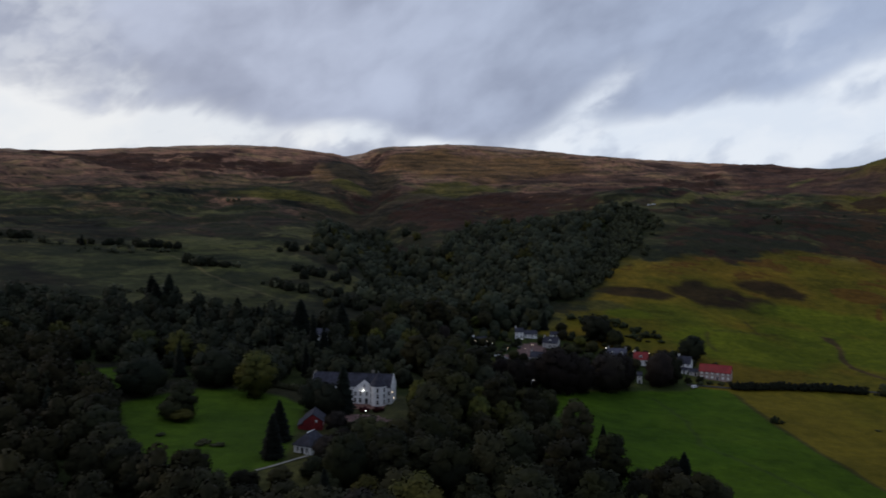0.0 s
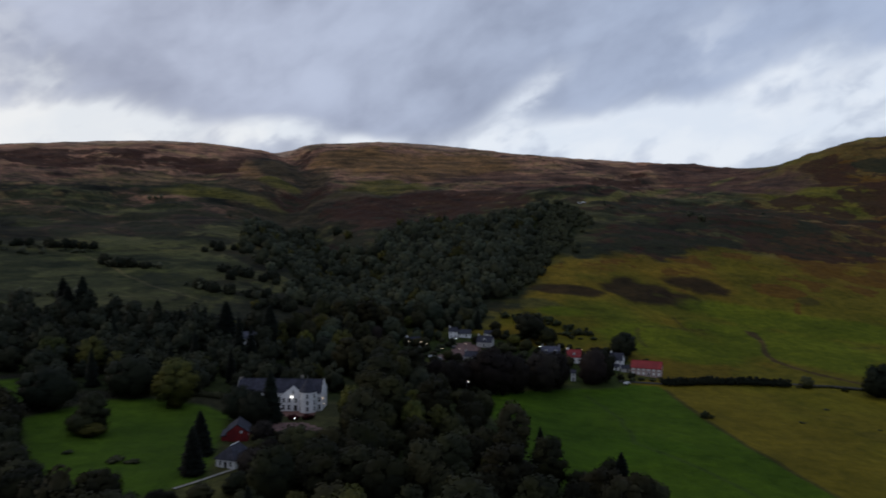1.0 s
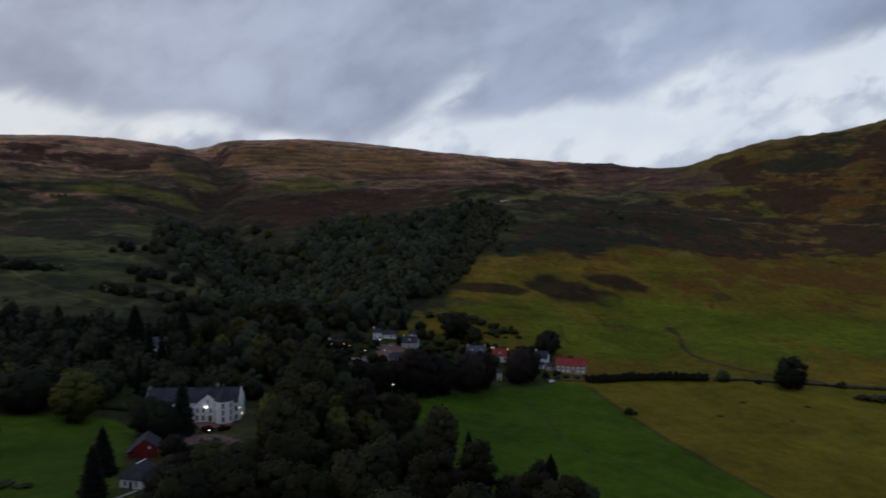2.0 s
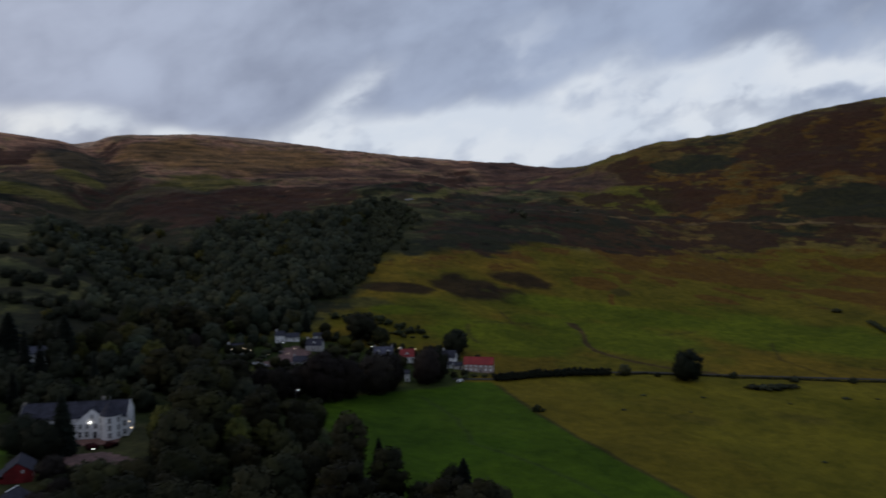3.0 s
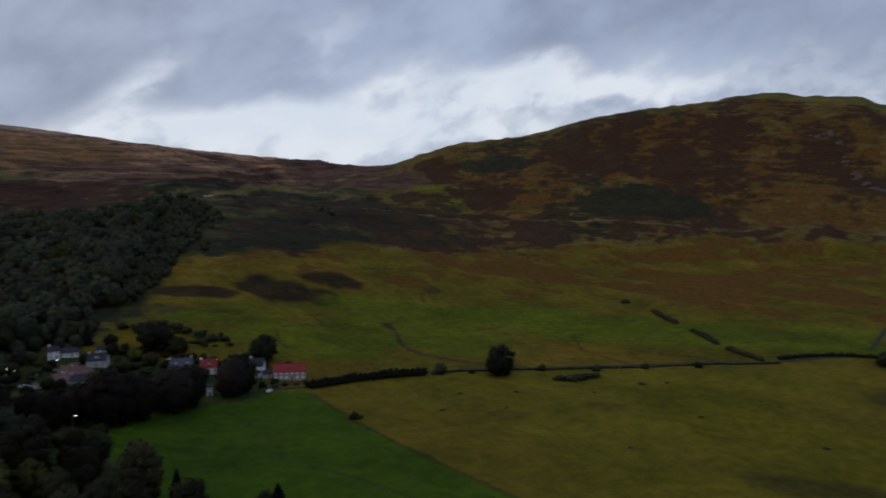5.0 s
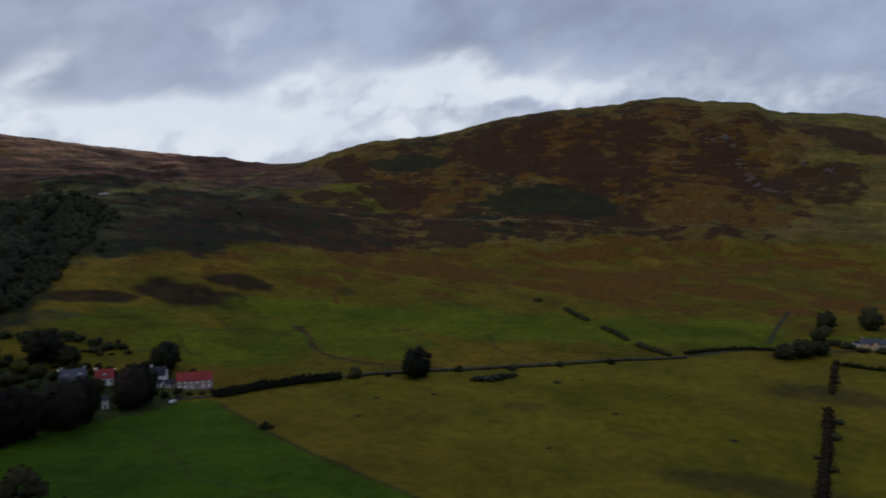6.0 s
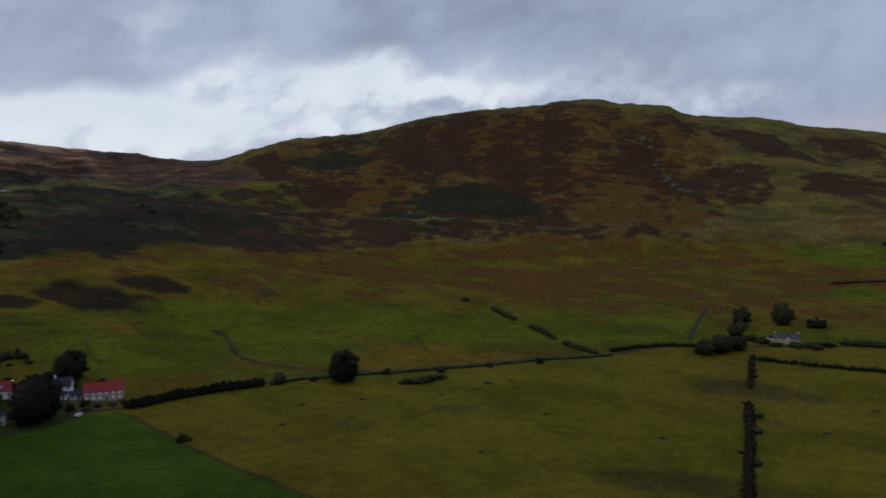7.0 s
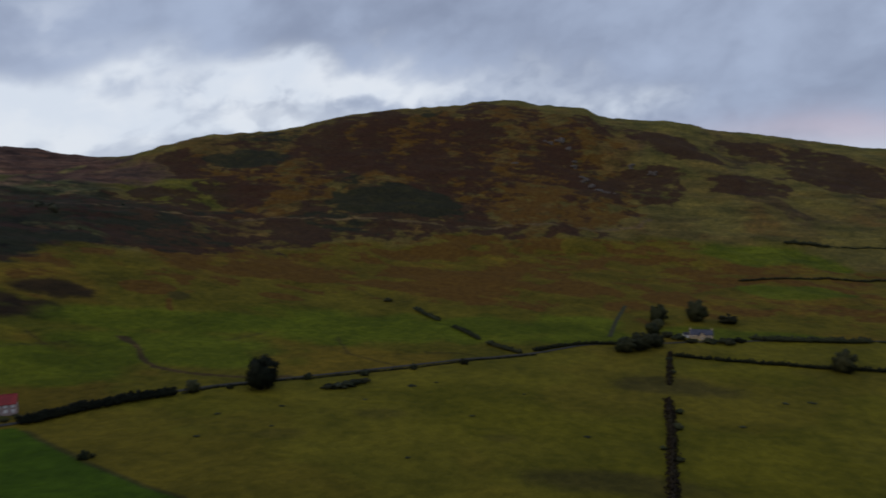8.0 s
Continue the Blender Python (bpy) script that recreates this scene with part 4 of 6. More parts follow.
NAMES = {"broad": "broadleaf_tree", "deep": "broadleaf_tree", "glen": "broadleaf_tree", "tall": "broadleaf_tree", "yellow": "broadleaf_tree", "copper": "copper_beech", "dense": "broadleaf_tree", "field": "broadleaf_tree", "bush": "shrub", "thorn": "shrub", "red_bush": "shrub", "conifer": "conifer"}
LABELS = {"broad": "dark green broadleaf tree in full leaf", "deep": "dark green broadleaf tree in full leaf, darkened for lens falloff", "glen": "broadleaf tree in full leaf, haze painted into its colour", "tall": "tall dark green broadleaf tree in full leaf", "yellow": "broadleaf tree with leaves turning yellow",
          "dense": "dense round dark green broadleaf tree", "copper": "broad dark copper beech with dense crown", "field": "grey-green field tree with a loose crown", "thorn": "low grey-green thorn shrub on the grass", "bush": "low dark green shrub on the grass", "red_bush": "round dark red shrub below the terrace", "conifer": "narrow dark green conifer with drooping branches"}
FULL = {"broad": (15, 6.2), "deep": (15, 6.0), "glen": (15, 6.0), "tall": (18, 5.2), "yellow": (14, 4.8), "copper": (15, 7.0), "dense": (15, 7.0), "field": (13, 5.6), "bush": (3.2, 2.0), "thorn": (3.2, 2.0), "red_bush": (3.2, 2.0), "conifer": (17, 3.6)}


def tree(kind, x, y, height, radius=None, label="", group="", sink=0.0):
    """A tree of that kind, height and crown radius standing on the ground."""
    h0, r0 = FULL[kind]
    sz = height / h0
    sr = (radius / r0) if radius else sz
    trunk, crown = SHAPES[kind][RNG.randint(len(SHAPES[kind]))]
    ob = thing(NAMES[kind], x, y, ground_z(x, y) - sink, RNG.uniform(0, 360), label or LABELS[kind], "shrub" if "bush" in kind or kind == "thorn" else "tree", group)
    ob.scale = (sr, sr, sz)
    for name, me in (("trunk", trunk), ("crown", crown)):
        o = new(name, me)
        o.parent = ob
    return ob


def scatter(poly, gap_m, rng, clear=(), margin=2.0):
    """Loose even spread of places inside an outline."""
    xs, ys = [p[0] for p in poly], [p[1] for p in poly]
    n = int((max(xs) - min(xs)) * (max(ys) - min(ys)) / gap_m ** 2 * 6)
    X, Y = rng.uniform(min(xs), max(xs), n), rng.uniform(min(ys), max(ys), n)
    ok = edge(X, Y, poly) > margin
    for q, keep in clear:
        ok &= edge(X, Y, q) < -keep
    got, cells = [], {}
    for x, y in zip(X[ok], Y[ok]):
        key = (int(x // gap_m), int(y // gap_m))
        if any((x - a) ** 2 + (y - c) ** 2 < gap_m ** 2 for i in (-1, 0, 1) for j in (-1, 0, 1) for a, c in cells.get((key[0] + i, key[1] + j), ())):
            continue
        cells.setdefault(key, []).append((x, y))
        got.append((x, y))
    return got


def wood(name, places, rng, kinds, label, spread=(0.6, 1.35)):
    """A whole wood as one mesh per leaf colour; kinds: list of (share, material, list of arrays)."""
    shares = np.cumsum([k[0] for k in kinds])
    sets = [([], [], [0], []) for _ in kinds]
    tones = [[] for _ in kinds]
    zs = relief(np.array([p[0] for p in places]), np.array([p[1] for p in places]))
    for (x, y), z in zip(places, zs):
        k = int(np.searchsorted(shares, rng.uniform(0, shares[-1])))
        v, f, nn = kinds[k][2][rng.randint(len(kinds[k][2]))]
        a, s = rng.uniform(0, 6.28), spread[0] + (spread[1] - spread[0]) * rng.beta(1.6, 2.2)
        ca, sa = math.cos(a) * s, math.sin(a) * s
        q = np.stack([v[:, 0] * ca - v[:, 1] * sa + x, v[:, 0] * sa + v[:, 1] * ca + y, v[:, 2] * s * rng.uniform(0.85, 1.15) + z - 0.3], 1)
        vs, fs, n, ns = sets[k]
        ns.append(np.stack([(nn[:, 0] * ca - nn[:, 1] * sa) / s, (nn[:, 0] * sa + nn[:, 1] * ca) / s, nn[:, 2]], 1))
        vs.append(q)
        fs.append(f + n[0])
        n[0] += len(v)
        tones[k].append(np.full(len(v), rng.normal() * 0.2))
    ob = thing(name, 0, 0, 0, 0, label, "woodland", kind="stuff")
    for (share, material, _), (vs, fs, n, ns), tone in zip(kinds, sets, tones):
        if vs:
            me = mesh_of("trees", np.concatenate(vs), np.concatenate(fs), material, np.concatenate(ns))
            me.attributes.new("tone", "FLOAT", "POINT").data.foreach_set("value", np.clip(np.concatenate(tone), -0.6, 0.9))
            o = new("trees", me)
            o.parent = ob
            o["kind"] = "stuff"
    return ob


rng = np.random.RandomState(5)
GLADE = ((36, 322), (50, 322), (50, 352), (38, 352))
HOUSES = [((-62, 280), (-8, 280), (-8, 312), (-62, 312)), ((-57, 204), (-33, 204), (-33, 256), (-57, 256)), ((-50, 252), (-30, 236), (-12, 242), (-9, 288), (-50, 288))]
spots = scatter(NEAR_WOOD, 9.8, rng, [(h, 3.0) for h in HOUSES] + [(CAR_PARK, 2.0), (GLADE, 0.0)])
for x, y in spots:
    k = rng.choice(["broad", "tall", "yellow", "conifer", "copper"], p=[0.52, 0.33, 0.09, 0.02, 0.04])
    h = (rng.uniform(9, 19) if k != "tall" else rng.uniform(15, 23))
    # near copies darkened for lens falloff, far copies paled for haze
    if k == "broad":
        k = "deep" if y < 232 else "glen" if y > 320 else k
    if -37 < x < -8 and 200 < y < 262:      # lower growth below the manor drive
        k, h = "broad", min(h, 6.0 + 0.25 * max(252 - y, 0))
    if 30 < x < 54 and 270 < y < 350:       # lower edge of the wood before the lane lamp
        k, h = "broad", min(h, 4.0 + 0.2 * (348 - y))
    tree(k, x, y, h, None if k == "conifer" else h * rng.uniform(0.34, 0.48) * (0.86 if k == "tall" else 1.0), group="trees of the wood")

mid_sets = [(0.72, LEAF, [crown_arrays(rng, 15, 6.2, 0.0, 12, 690, 0.49) for _ in range(7)]),
            (0.05, LEAF_YELLOW, [crown_arrays(rng, 14, 5.4, 0.0, 11, 640, 0.48) for _ in range(3)]),
            (0.05, NEEDLE, [conifer_arrays(rng, 21, 4.2, 24, 12) for _ in range(4)])]
west = scatter(WEST_WOOD, 9.0, rng)
west_sets = [mid_sets[0], (0.06,) + mid_sets[1][1:], (0.012,) + mid_sets[2][1:]]
wood("woodland", west, rng, west_sets, "dense dark mixed woodland in full leaf")
backs = scatter(BACK_WOOD, 9.5, rng, [(h, 3.0) for h in HOUSES] + [(((-80, 392), (-67, 392), (-65, 436), (-82, 436)), 0.0)])
# the back wood takes the leaves with haze in their colour
back_sets = [(0.72, LEAF_HAZED, mid_sets[0][2])] + mid_sets[1:]
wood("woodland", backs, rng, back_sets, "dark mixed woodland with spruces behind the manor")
far_sets = [(0.86, LEAF_HAZED, [crown_arrays(rng, 10.5, 5.9, -0.8, 14, 430, 0.40) for _ in range(9)]),
            (0.07, LEAF_YELLOW, [crown_arrays(rng, 10, 5.2, -0.8, 10, 380, 0.42) for _ in range(3)]),
            (0.02, NEEDLE, [conifer_arrays(rng, 15, 3.4, 14, 9) for _ in range(3)])]
def kept_in(p, poly, rng, share):
    """True inside an outline, and for a share of the places just outside it, but not on the fields."""
    x, y = np.array([p[0]]), np.array([p[1]])
    return edge(x, y, poly)[0] > 0 or (rng.uniform() < share and edge(x, y, FIELD_TOP)[0] < -4 and edge(x, y, HAMLET)[0] < -14)


glen = [p for p in scatter(GLEN_WOOD, 10.2, rng, margin=-30.0) if kept_in(p, GLEN_WOOD, rng, 0.2) and p[0] < 0.35 * p[1] - 100 and rough(np.array([p[0]]), np.array([p[1]]), 70, 3, 0.19)[0] > -0.6]
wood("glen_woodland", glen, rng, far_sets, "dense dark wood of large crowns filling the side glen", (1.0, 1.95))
thicket = [p for p in scatter(GLEN_WOOD, 5.2, rng, margin=-22.0) if kept_in(p, GLEN_WOOD, rng, 0.22) and p[0] >= 0.35 * p[1] - 100]
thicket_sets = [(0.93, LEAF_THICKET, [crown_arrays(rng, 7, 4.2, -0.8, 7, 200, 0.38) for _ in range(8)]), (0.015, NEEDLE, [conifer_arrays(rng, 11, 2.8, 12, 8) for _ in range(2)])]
wood("hill_thicket", thicket, rng, thicket_sets, "low dense thicket along the upper edge of the fields", (0.8, 1.25))


# ---- buildings ----
STORE = {}


def kept(key, build):
    if key not in STORE:
        bm = build()
        me = bpy.data.meshes.new(key[0])
        bm.to_mesh(me)
        bm.free()
        STORE[key] = me
    return STORE[key]


def child(name, mesh, material, parent, m=None, label=""):
    if not mesh.materials:
        mesh.materials.append(material)
    o = new(name, mesh)
    o.parent = parent
    if m is not None:
        o.matrix_basis = m
    if label:
        o["label"] = label
    return o


def window_frame(w, h):
    bm, t = bmesh.new(), 0.11
    for x0, x1, z0, z1 in ((-w / 2, -w / 2 + t, 0, h), (w / 2 - t, w / 2, 0, h), (-w / 2 + t, w / 2 - t, 0, t), (-w / 2 + t, w / 2 - t, h - t, h), (-w / 2 + t, w / 2 - t, h / 2 - t / 2, h / 2 + t / 2)):
        box(bm, x0, x1, -0.07, 0.05, z0, z1)
    return bm


def window(house, x, y, z, w=1.0, h=1.5, turn=0, lit=False):
    """A sash window with frame, pane and sill in a wall whose outside faces local -y before the turn."""
    m = pose(x, y, z, 0, 0, turn)
    f = child("window", kept(("window", w, h), lambda: window_frame(w, h)), WHITE_PAINT, house, m)
    child("pane", kept(("lit_pane" if lit else "pane", w, h), lambda: box(bmesh.new(), -w / 2 + 0.11, w / 2 - 0.11, -0.03, 0.03, 0.11, h - 0.11)), LIT_PANE if lit else GLASS, f)
    child("sill", kept(("sill", w), lambda: box(bmesh.new(), -w / 2 - 0.1, w / 2 + 0.1, -0.16, 0.04, -0.12, -0.004, 0.01)), STONE, f)
    return f


def gabled(bm, x0, x1, y0, y1, z0, ze, zr, along="x"):
    """A solid house body with gable ends; the ridge runs along x or y."""
    if along == "x":
        ym = (y0 + y1) / 2
        prof = [(y0, z0), (y1, z0), (y1, ze), (ym, zr), (y0, ze)]
        a = [bm.verts.new((x0, p, q)) for p, q in prof]
        b = [bm.verts.new((x1, p, q)) for p, q in prof]
    else:
        xm = (x0 + x1) / 2
        prof = [(x0, z0), (x1, z0), (x1, ze), (xm, zr), (x0, ze)]
        a = [bm.verts.new((p, y1, q)) for p, q in prof]
        b = [bm.verts.new((p, y0, q)) for p, q in prof]
    n = len(prof)
    bm.faces.new(a[::-1])
    bm.faces.new(b)
    for i in range(n):
        bm.faces.new((a[i], a[(i + 1) % n], b[(i + 1) % n], b[i]))
    bmesh.ops.recalc_face_normals(bm, faces=bm.faces[:])
    return bm


def pitched(bm, x0, x1, y0, y1, ze, zr, over=0.35, thick=0.22, along="x", ends=0.25):
    """Two roof slabs with eaves, and a ridge tile on top."""
    if along == "y":
        x0, x1, y0, y1 = y0, y1, x0, x1
    ym, rise = (y0 + y1) / 2, (zr - ze) / ((y1 - y0) / 2)
    turned = (lambda x, y, z: (y, x, z)) if along == "y" else (lambda x, y, z: (x, y, z))
    for s in (-1, 1):
        ye = (y0 - over) if s < 0 else (y1 + over)
        zl = ze - rise * over
        prof = [(ye, zl + 0.02), (ym, zr + 0.02), (ym, zr + 0.02 + thick), (ye, zl + 0.02 + thick * 0.8)]
        a = [bm.verts.new(turned(x0 - ends, p, q)) for p, q in prof]
        b = [bm.verts.new(turned(x1 + ends, p, q)) for p, q in prof]
        bm.faces.new(a)
        bm.faces.new(b[::-1])
        for i in range(4):
            bm.faces.new((a[i], b[i], b[(i + 1) % 4], a[(i + 1) % 4]))
    c = turned(0, ym, zr)
    if along == "x":
        box(bm, x0 - ends, x1 + ends, ym - 0.16, ym + 0.16, zr + thick - 0.05, zr + thick + 0.14, 0.05)
    else:
        box(bm, ym - 0.16, ym + 0.16, x0 - ends, x1 + ends, zr + thick - 0.05, zr + thick + 0.14, 0.05)
    bmesh.ops.recalc_face_normals(bm, faces=bm.faces[:])
    return bm


def chimney(house, x, y, z0, z1, material, pots=2, w=0.9, d=0.6):
    bm = bmesh.new()
    box(bm, x - w / 2, x + w / 2, y - d / 2, y + d / 2, z0, z1 - 0.16)
    box(bm, x - w / 2 - 0.08, x + w / 2 + 0.08, y - d / 2 - 0.08, y + d / 2 + 0.08, z1 - 0.157, z1, 0.02)
    c = part("chimney", bm, material, house)
    for k in range(pots):
        bm = bmesh.new()
        px = x + (k - (pots - 1) / 2) * 0.38
        tube(bm, (px, y, z1 + 0.003), (px, y, z1 + 0.45), 0.13, 0.10, 8)
        part("chimney_pot", bm, TIMBER, c)
    return c


def door(house, x, y, z, turn=0, material=None, w=1.0, h=2.05):
    m = pose(x, y, z, 0, 0, turn)
    d = child("door", kept(("door", w, h), lambda: box(box(box(bmesh.new(), -w / 2, w / 2, -0.05, 0.05, 0, h, 0.01), -w / 2 + 0.15, w / 2 - 0.15, -0.07, -0.051, 0.2, 0.9), -w / 2 + 0.15, w / 2 - 0.15, -0.07, -0.051, 1.1, h - 0.2)), material or DARK_TRIM, house, m)
    child("door_frame", kept(("door_frame", w, h), lambda: box(box(box(bmesh.new(), -w / 2 - 0.12, -w / 2 - 0.003, -0.08, 0.04, 0, h), w / 2 + 0.003, w / 2 + 0.12, -0.08, 0.04, 0, h), -w / 2 - 0.12, w / 2 + 0.12, -0.08, 0.04, h + 0.003, h + 0.14)), WHITE_PAINT, d)
    return d


def cottage(name, x, y, turn, length, depth, eaves, ridge, wall, roof, label, rows=1, across=4, stacks=2, dormers=0, lit=(), sunk=0.8, category="house", surrounds=False):
    """A plain gabled house: walls, roof, windows on every side, chimneys, dormers."""
    z = ground_z(x, y)
    h = thing(name, x, y, z, turn, label, category)
    X, Y = length / 2, depth / 2
    part("wall", gabled(bmesh.new(), -X, X, -Y, Y, -sunk, eaves, ridge), wall, h)
    part("roof", pitched(bmesh.new(), -X, X, -Y, Y, eaves, ridge), roof, h)
    store = eaves / rows
    n = 0
    for r in range(rows):
        zz = r * store + store * 0.36
        for k in range(across):
            wx = -X + length * (k + 0.5) / across
            if r == 0 and k == across // 2:
                door(h, wx, -Y, 0.02, 0)
            else:
                window(h, wx, -Y, zz, 1.0, min(1.4, store * 0.5), 0, n in lit)
                if surrounds:
                    part("window_surround", box(bmesh.new(), wx - 0.66, wx + 0.66, -Y - 0.045, -Y + 0.02, zz - 0.2, zz + 1.4, 0.01), WHITE_PAINT, h, "white painted window surround")
            n += 1
            window(h, wx, Y, zz, 0.9, min(1.3, store * 0.48), 180)
        for sx, tn in ((X, 90), (-X, -90)):
            window(h, sx, 0, zz, 0.9, min(1.3, store * 0.48), tn)
    for k in range(stacks):
        chimney(h, (X - 0.5) * (1 if k % 2 else -1), 0, ridge - 0.5, ridge + 1.3, wall)
    for k in range(dormers):
        dx = -X + length * (k + 0.5) / dormers
        yd = -Y * 0.62
        ze = eaves + (ridge - eaves) * 0.30
        d = part("dormer", gabled(bmesh.new(), dx - 0.85, dx + 0.85, yd - 0.6, yd + 1.6, ze - 0.9, ze + 0.75, ze + 1.5, "y"), WHITE_PAINT, h, "white dormer")
        part("dormer_roof", pitched(bmesh.new(), dx - 0.85, dx + 0.85, yd - 0.6, yd + 1.6, ze + 0.75, ze + 1.5, 0.15, 0.1, "y", 0.1), roof, d)
        part("dormer_pane", box(bmesh.new(), dx - 0.5, dx + 0.5, yd - 0.64, yd - 0.58, ze - 0.25, ze + 0.6), GLASS, d)
    return h


def manor():
    """White harled country house with a long slate roof, a front gable and a round turret with a cone roof."""
    h = thing("manor_house", -37.4, 297.2, 24.4, -8.5, "large white country house with slate roof and round turret", "house")
    E, R = 7.0, 11.2
    part("wall", gabled(bmesh.new(), -17.2, 17.2, -4.6, 4.6, -2.5, E, R), RENDER_WHITE, h)
    part("roof", pitched(bmesh.new(), -17.2, 17.2, -4.6, 4.6, E, R, 0.3, 0.22, "x", -0.14), SLATE, h)
    for sx in (-17.2, 17.2):      # raised gable copings
        bm = bmesh.new()
        for s in (-1, 1):
            a, b = Vector((sx, s * 4.9, E - 0.15)), Vector((sx, 0, R + 0.45))
            tube(bm, a, b, 0.13, 0.13, 4)
        part("coping", bm, WHITE_PAINT if sx > 0 else STONE, h, "white raised gable coping" if sx > 0 else "grey stone gable coping")
    # front gable
    g = part("front_gable", gabled(bmesh.new(), 0.3, 12.1, -6.0, 0.0, -2.5, 5.3, 10.0, "y"), RENDER_WHITE, h)
    part("gable_roof", pitched(bmesh.new(), 0.3, 12.1, -5.7, 0.0, 5.3, 10.0, 0.15, 0.18, "y", 0.0), SLATE, g)
    # turret
    bm = bmesh.new()
    tube(bm, (12.0, -5.6, -2.5), (12.0, -5.6, 8.0), 3.35, 3.35, 24)
    t = part("turret", bm, RENDER_WHITE, h)
    bm = bmesh.new()
    tube(bm, (12.0, -5.6, 7.9), (12.0, -5.6, 8.12), 3.4, 3.65, 24)
    tube(bm, (12.0, -5.6, 8.123), (12.0, -5.6, 12.9), 3.65, 0.14, 24)
    part("cone_roof", bm, SLATE, t)
    bm = bmesh.new()
    tube(bm, (12.0, -5.6, 12.8), (12.0, -5.6, 14.4), 0.10, 0.04, 6)
    bmesh.ops.create_icosphere(bm, subdivisions=1, radius=0.22, matrix=Matrix.Translation((12.0, -5.6, 13.5)))
    part("finial", bm, STEEL, t)
    for a in (-55, 8, 58):
        for zz in (0.7, 3.2, 5.7):
            window(h, 12.0 + 3.35 * math.sin(radians(a)), -5.6 - 3.35 * math.cos(radians(a)), zz, 1.05, 1.75, a)
    for k, wx in enumerate((2.2, 4.4, 7.0)):
        if k == 2:
            door(h, wx, -6.0, 0.1, 0, None, 1.2, 2.2)
        else:
            window(h, wx, -6.0, 0.6, 1.25, 1.9)
        window(h, wx + 0.2, -6.0, 3.5, 1.1, 1.6, 0, False)
    window(h, 6.2, -6.0, 7.0, 0.8, 1.2)
    for zz in (0.6, 3.6):
        for wx in (-15.5, -12.7, -9.9, -7.1, -4.3, -1.6, 16.2):
            window(h, wx, -4.6, zz, 1.15, 1.8)
        for wx in (-15, -11, -7, -3, 1, 5, 9, 13):
            window(h, wx, 4.6, zz, 1.0, 1.6, 180)
        for wy in (-2.2, 2.2):
            window(h, 17.2, wy, zz, 1.0, 1.6, 90)
            window(h, -17.2, wy, zz, 1.0, 1.6, -90)
    for dx in (-3.2,):
        d = part("dormer", gabled(bmesh.new(), dx - 0.8, dx + 0.8, -4.3, -1.0, 6.6, 8.6, 9.3, "y"), WHITE_PAINT, h, "white roof dormer")
        part("dormer_roof", pitched(bmesh.new(), dx - 0.8, dx + 0.8, -4.3, -1.0, 8.6, 9.3, 0.12, 0.1, "y", 0.1), SLATE, d)
        part("dormer_pane", box(bmesh.new(), dx - 0.5, dx + 0.5, -4.34, -4.28, 7.4, 8.5), GLASS, d)
    chimney(h, -16.5, 0, R - 0.6, R + 0.7, STONE, 2, 0.6, 1.0)
    chimney(h, 8.0, 1.2, R - 1.2, R + 1.3, STONE, 2, 1.1, 0.7)
    bm = bmesh.new()
    bmesh.ops.create_icosphere(bm, subdivisions=2, radius=0.22, matrix=Matrix.Translation((5.6, -6.5, 5.6)))
    tube(bm, (5.6, -6.0, 5.7), (5.6, -6.35, 5.7), 0.05, 0.05, 6)
    part("floodlight", bm, LAMP_WHITE, h, "bright white floodlight over the door")
    for lx, ly, lz in ((17.45, -3.8, 4.6), (17.45, -0.5, 1.4)):
        bm = bmesh.new()
        box(bm, lx - 0.2, lx + 0.05, ly - 0.12, ly + 0.12, lz, lz + 0.25, 0.05)
        part("wall_lamp", bm, LAMP_WARM, h, "small lit wall lamp")
    # terrace in front
    bm = bmesh.new()
    box(bm, -6.0, 15.5, -13.5, -4.62, -2.4, -0.05, 0.1)
    part("terrace", bm, TERRACE, h, "red gravel terrace")
    return h


manor()


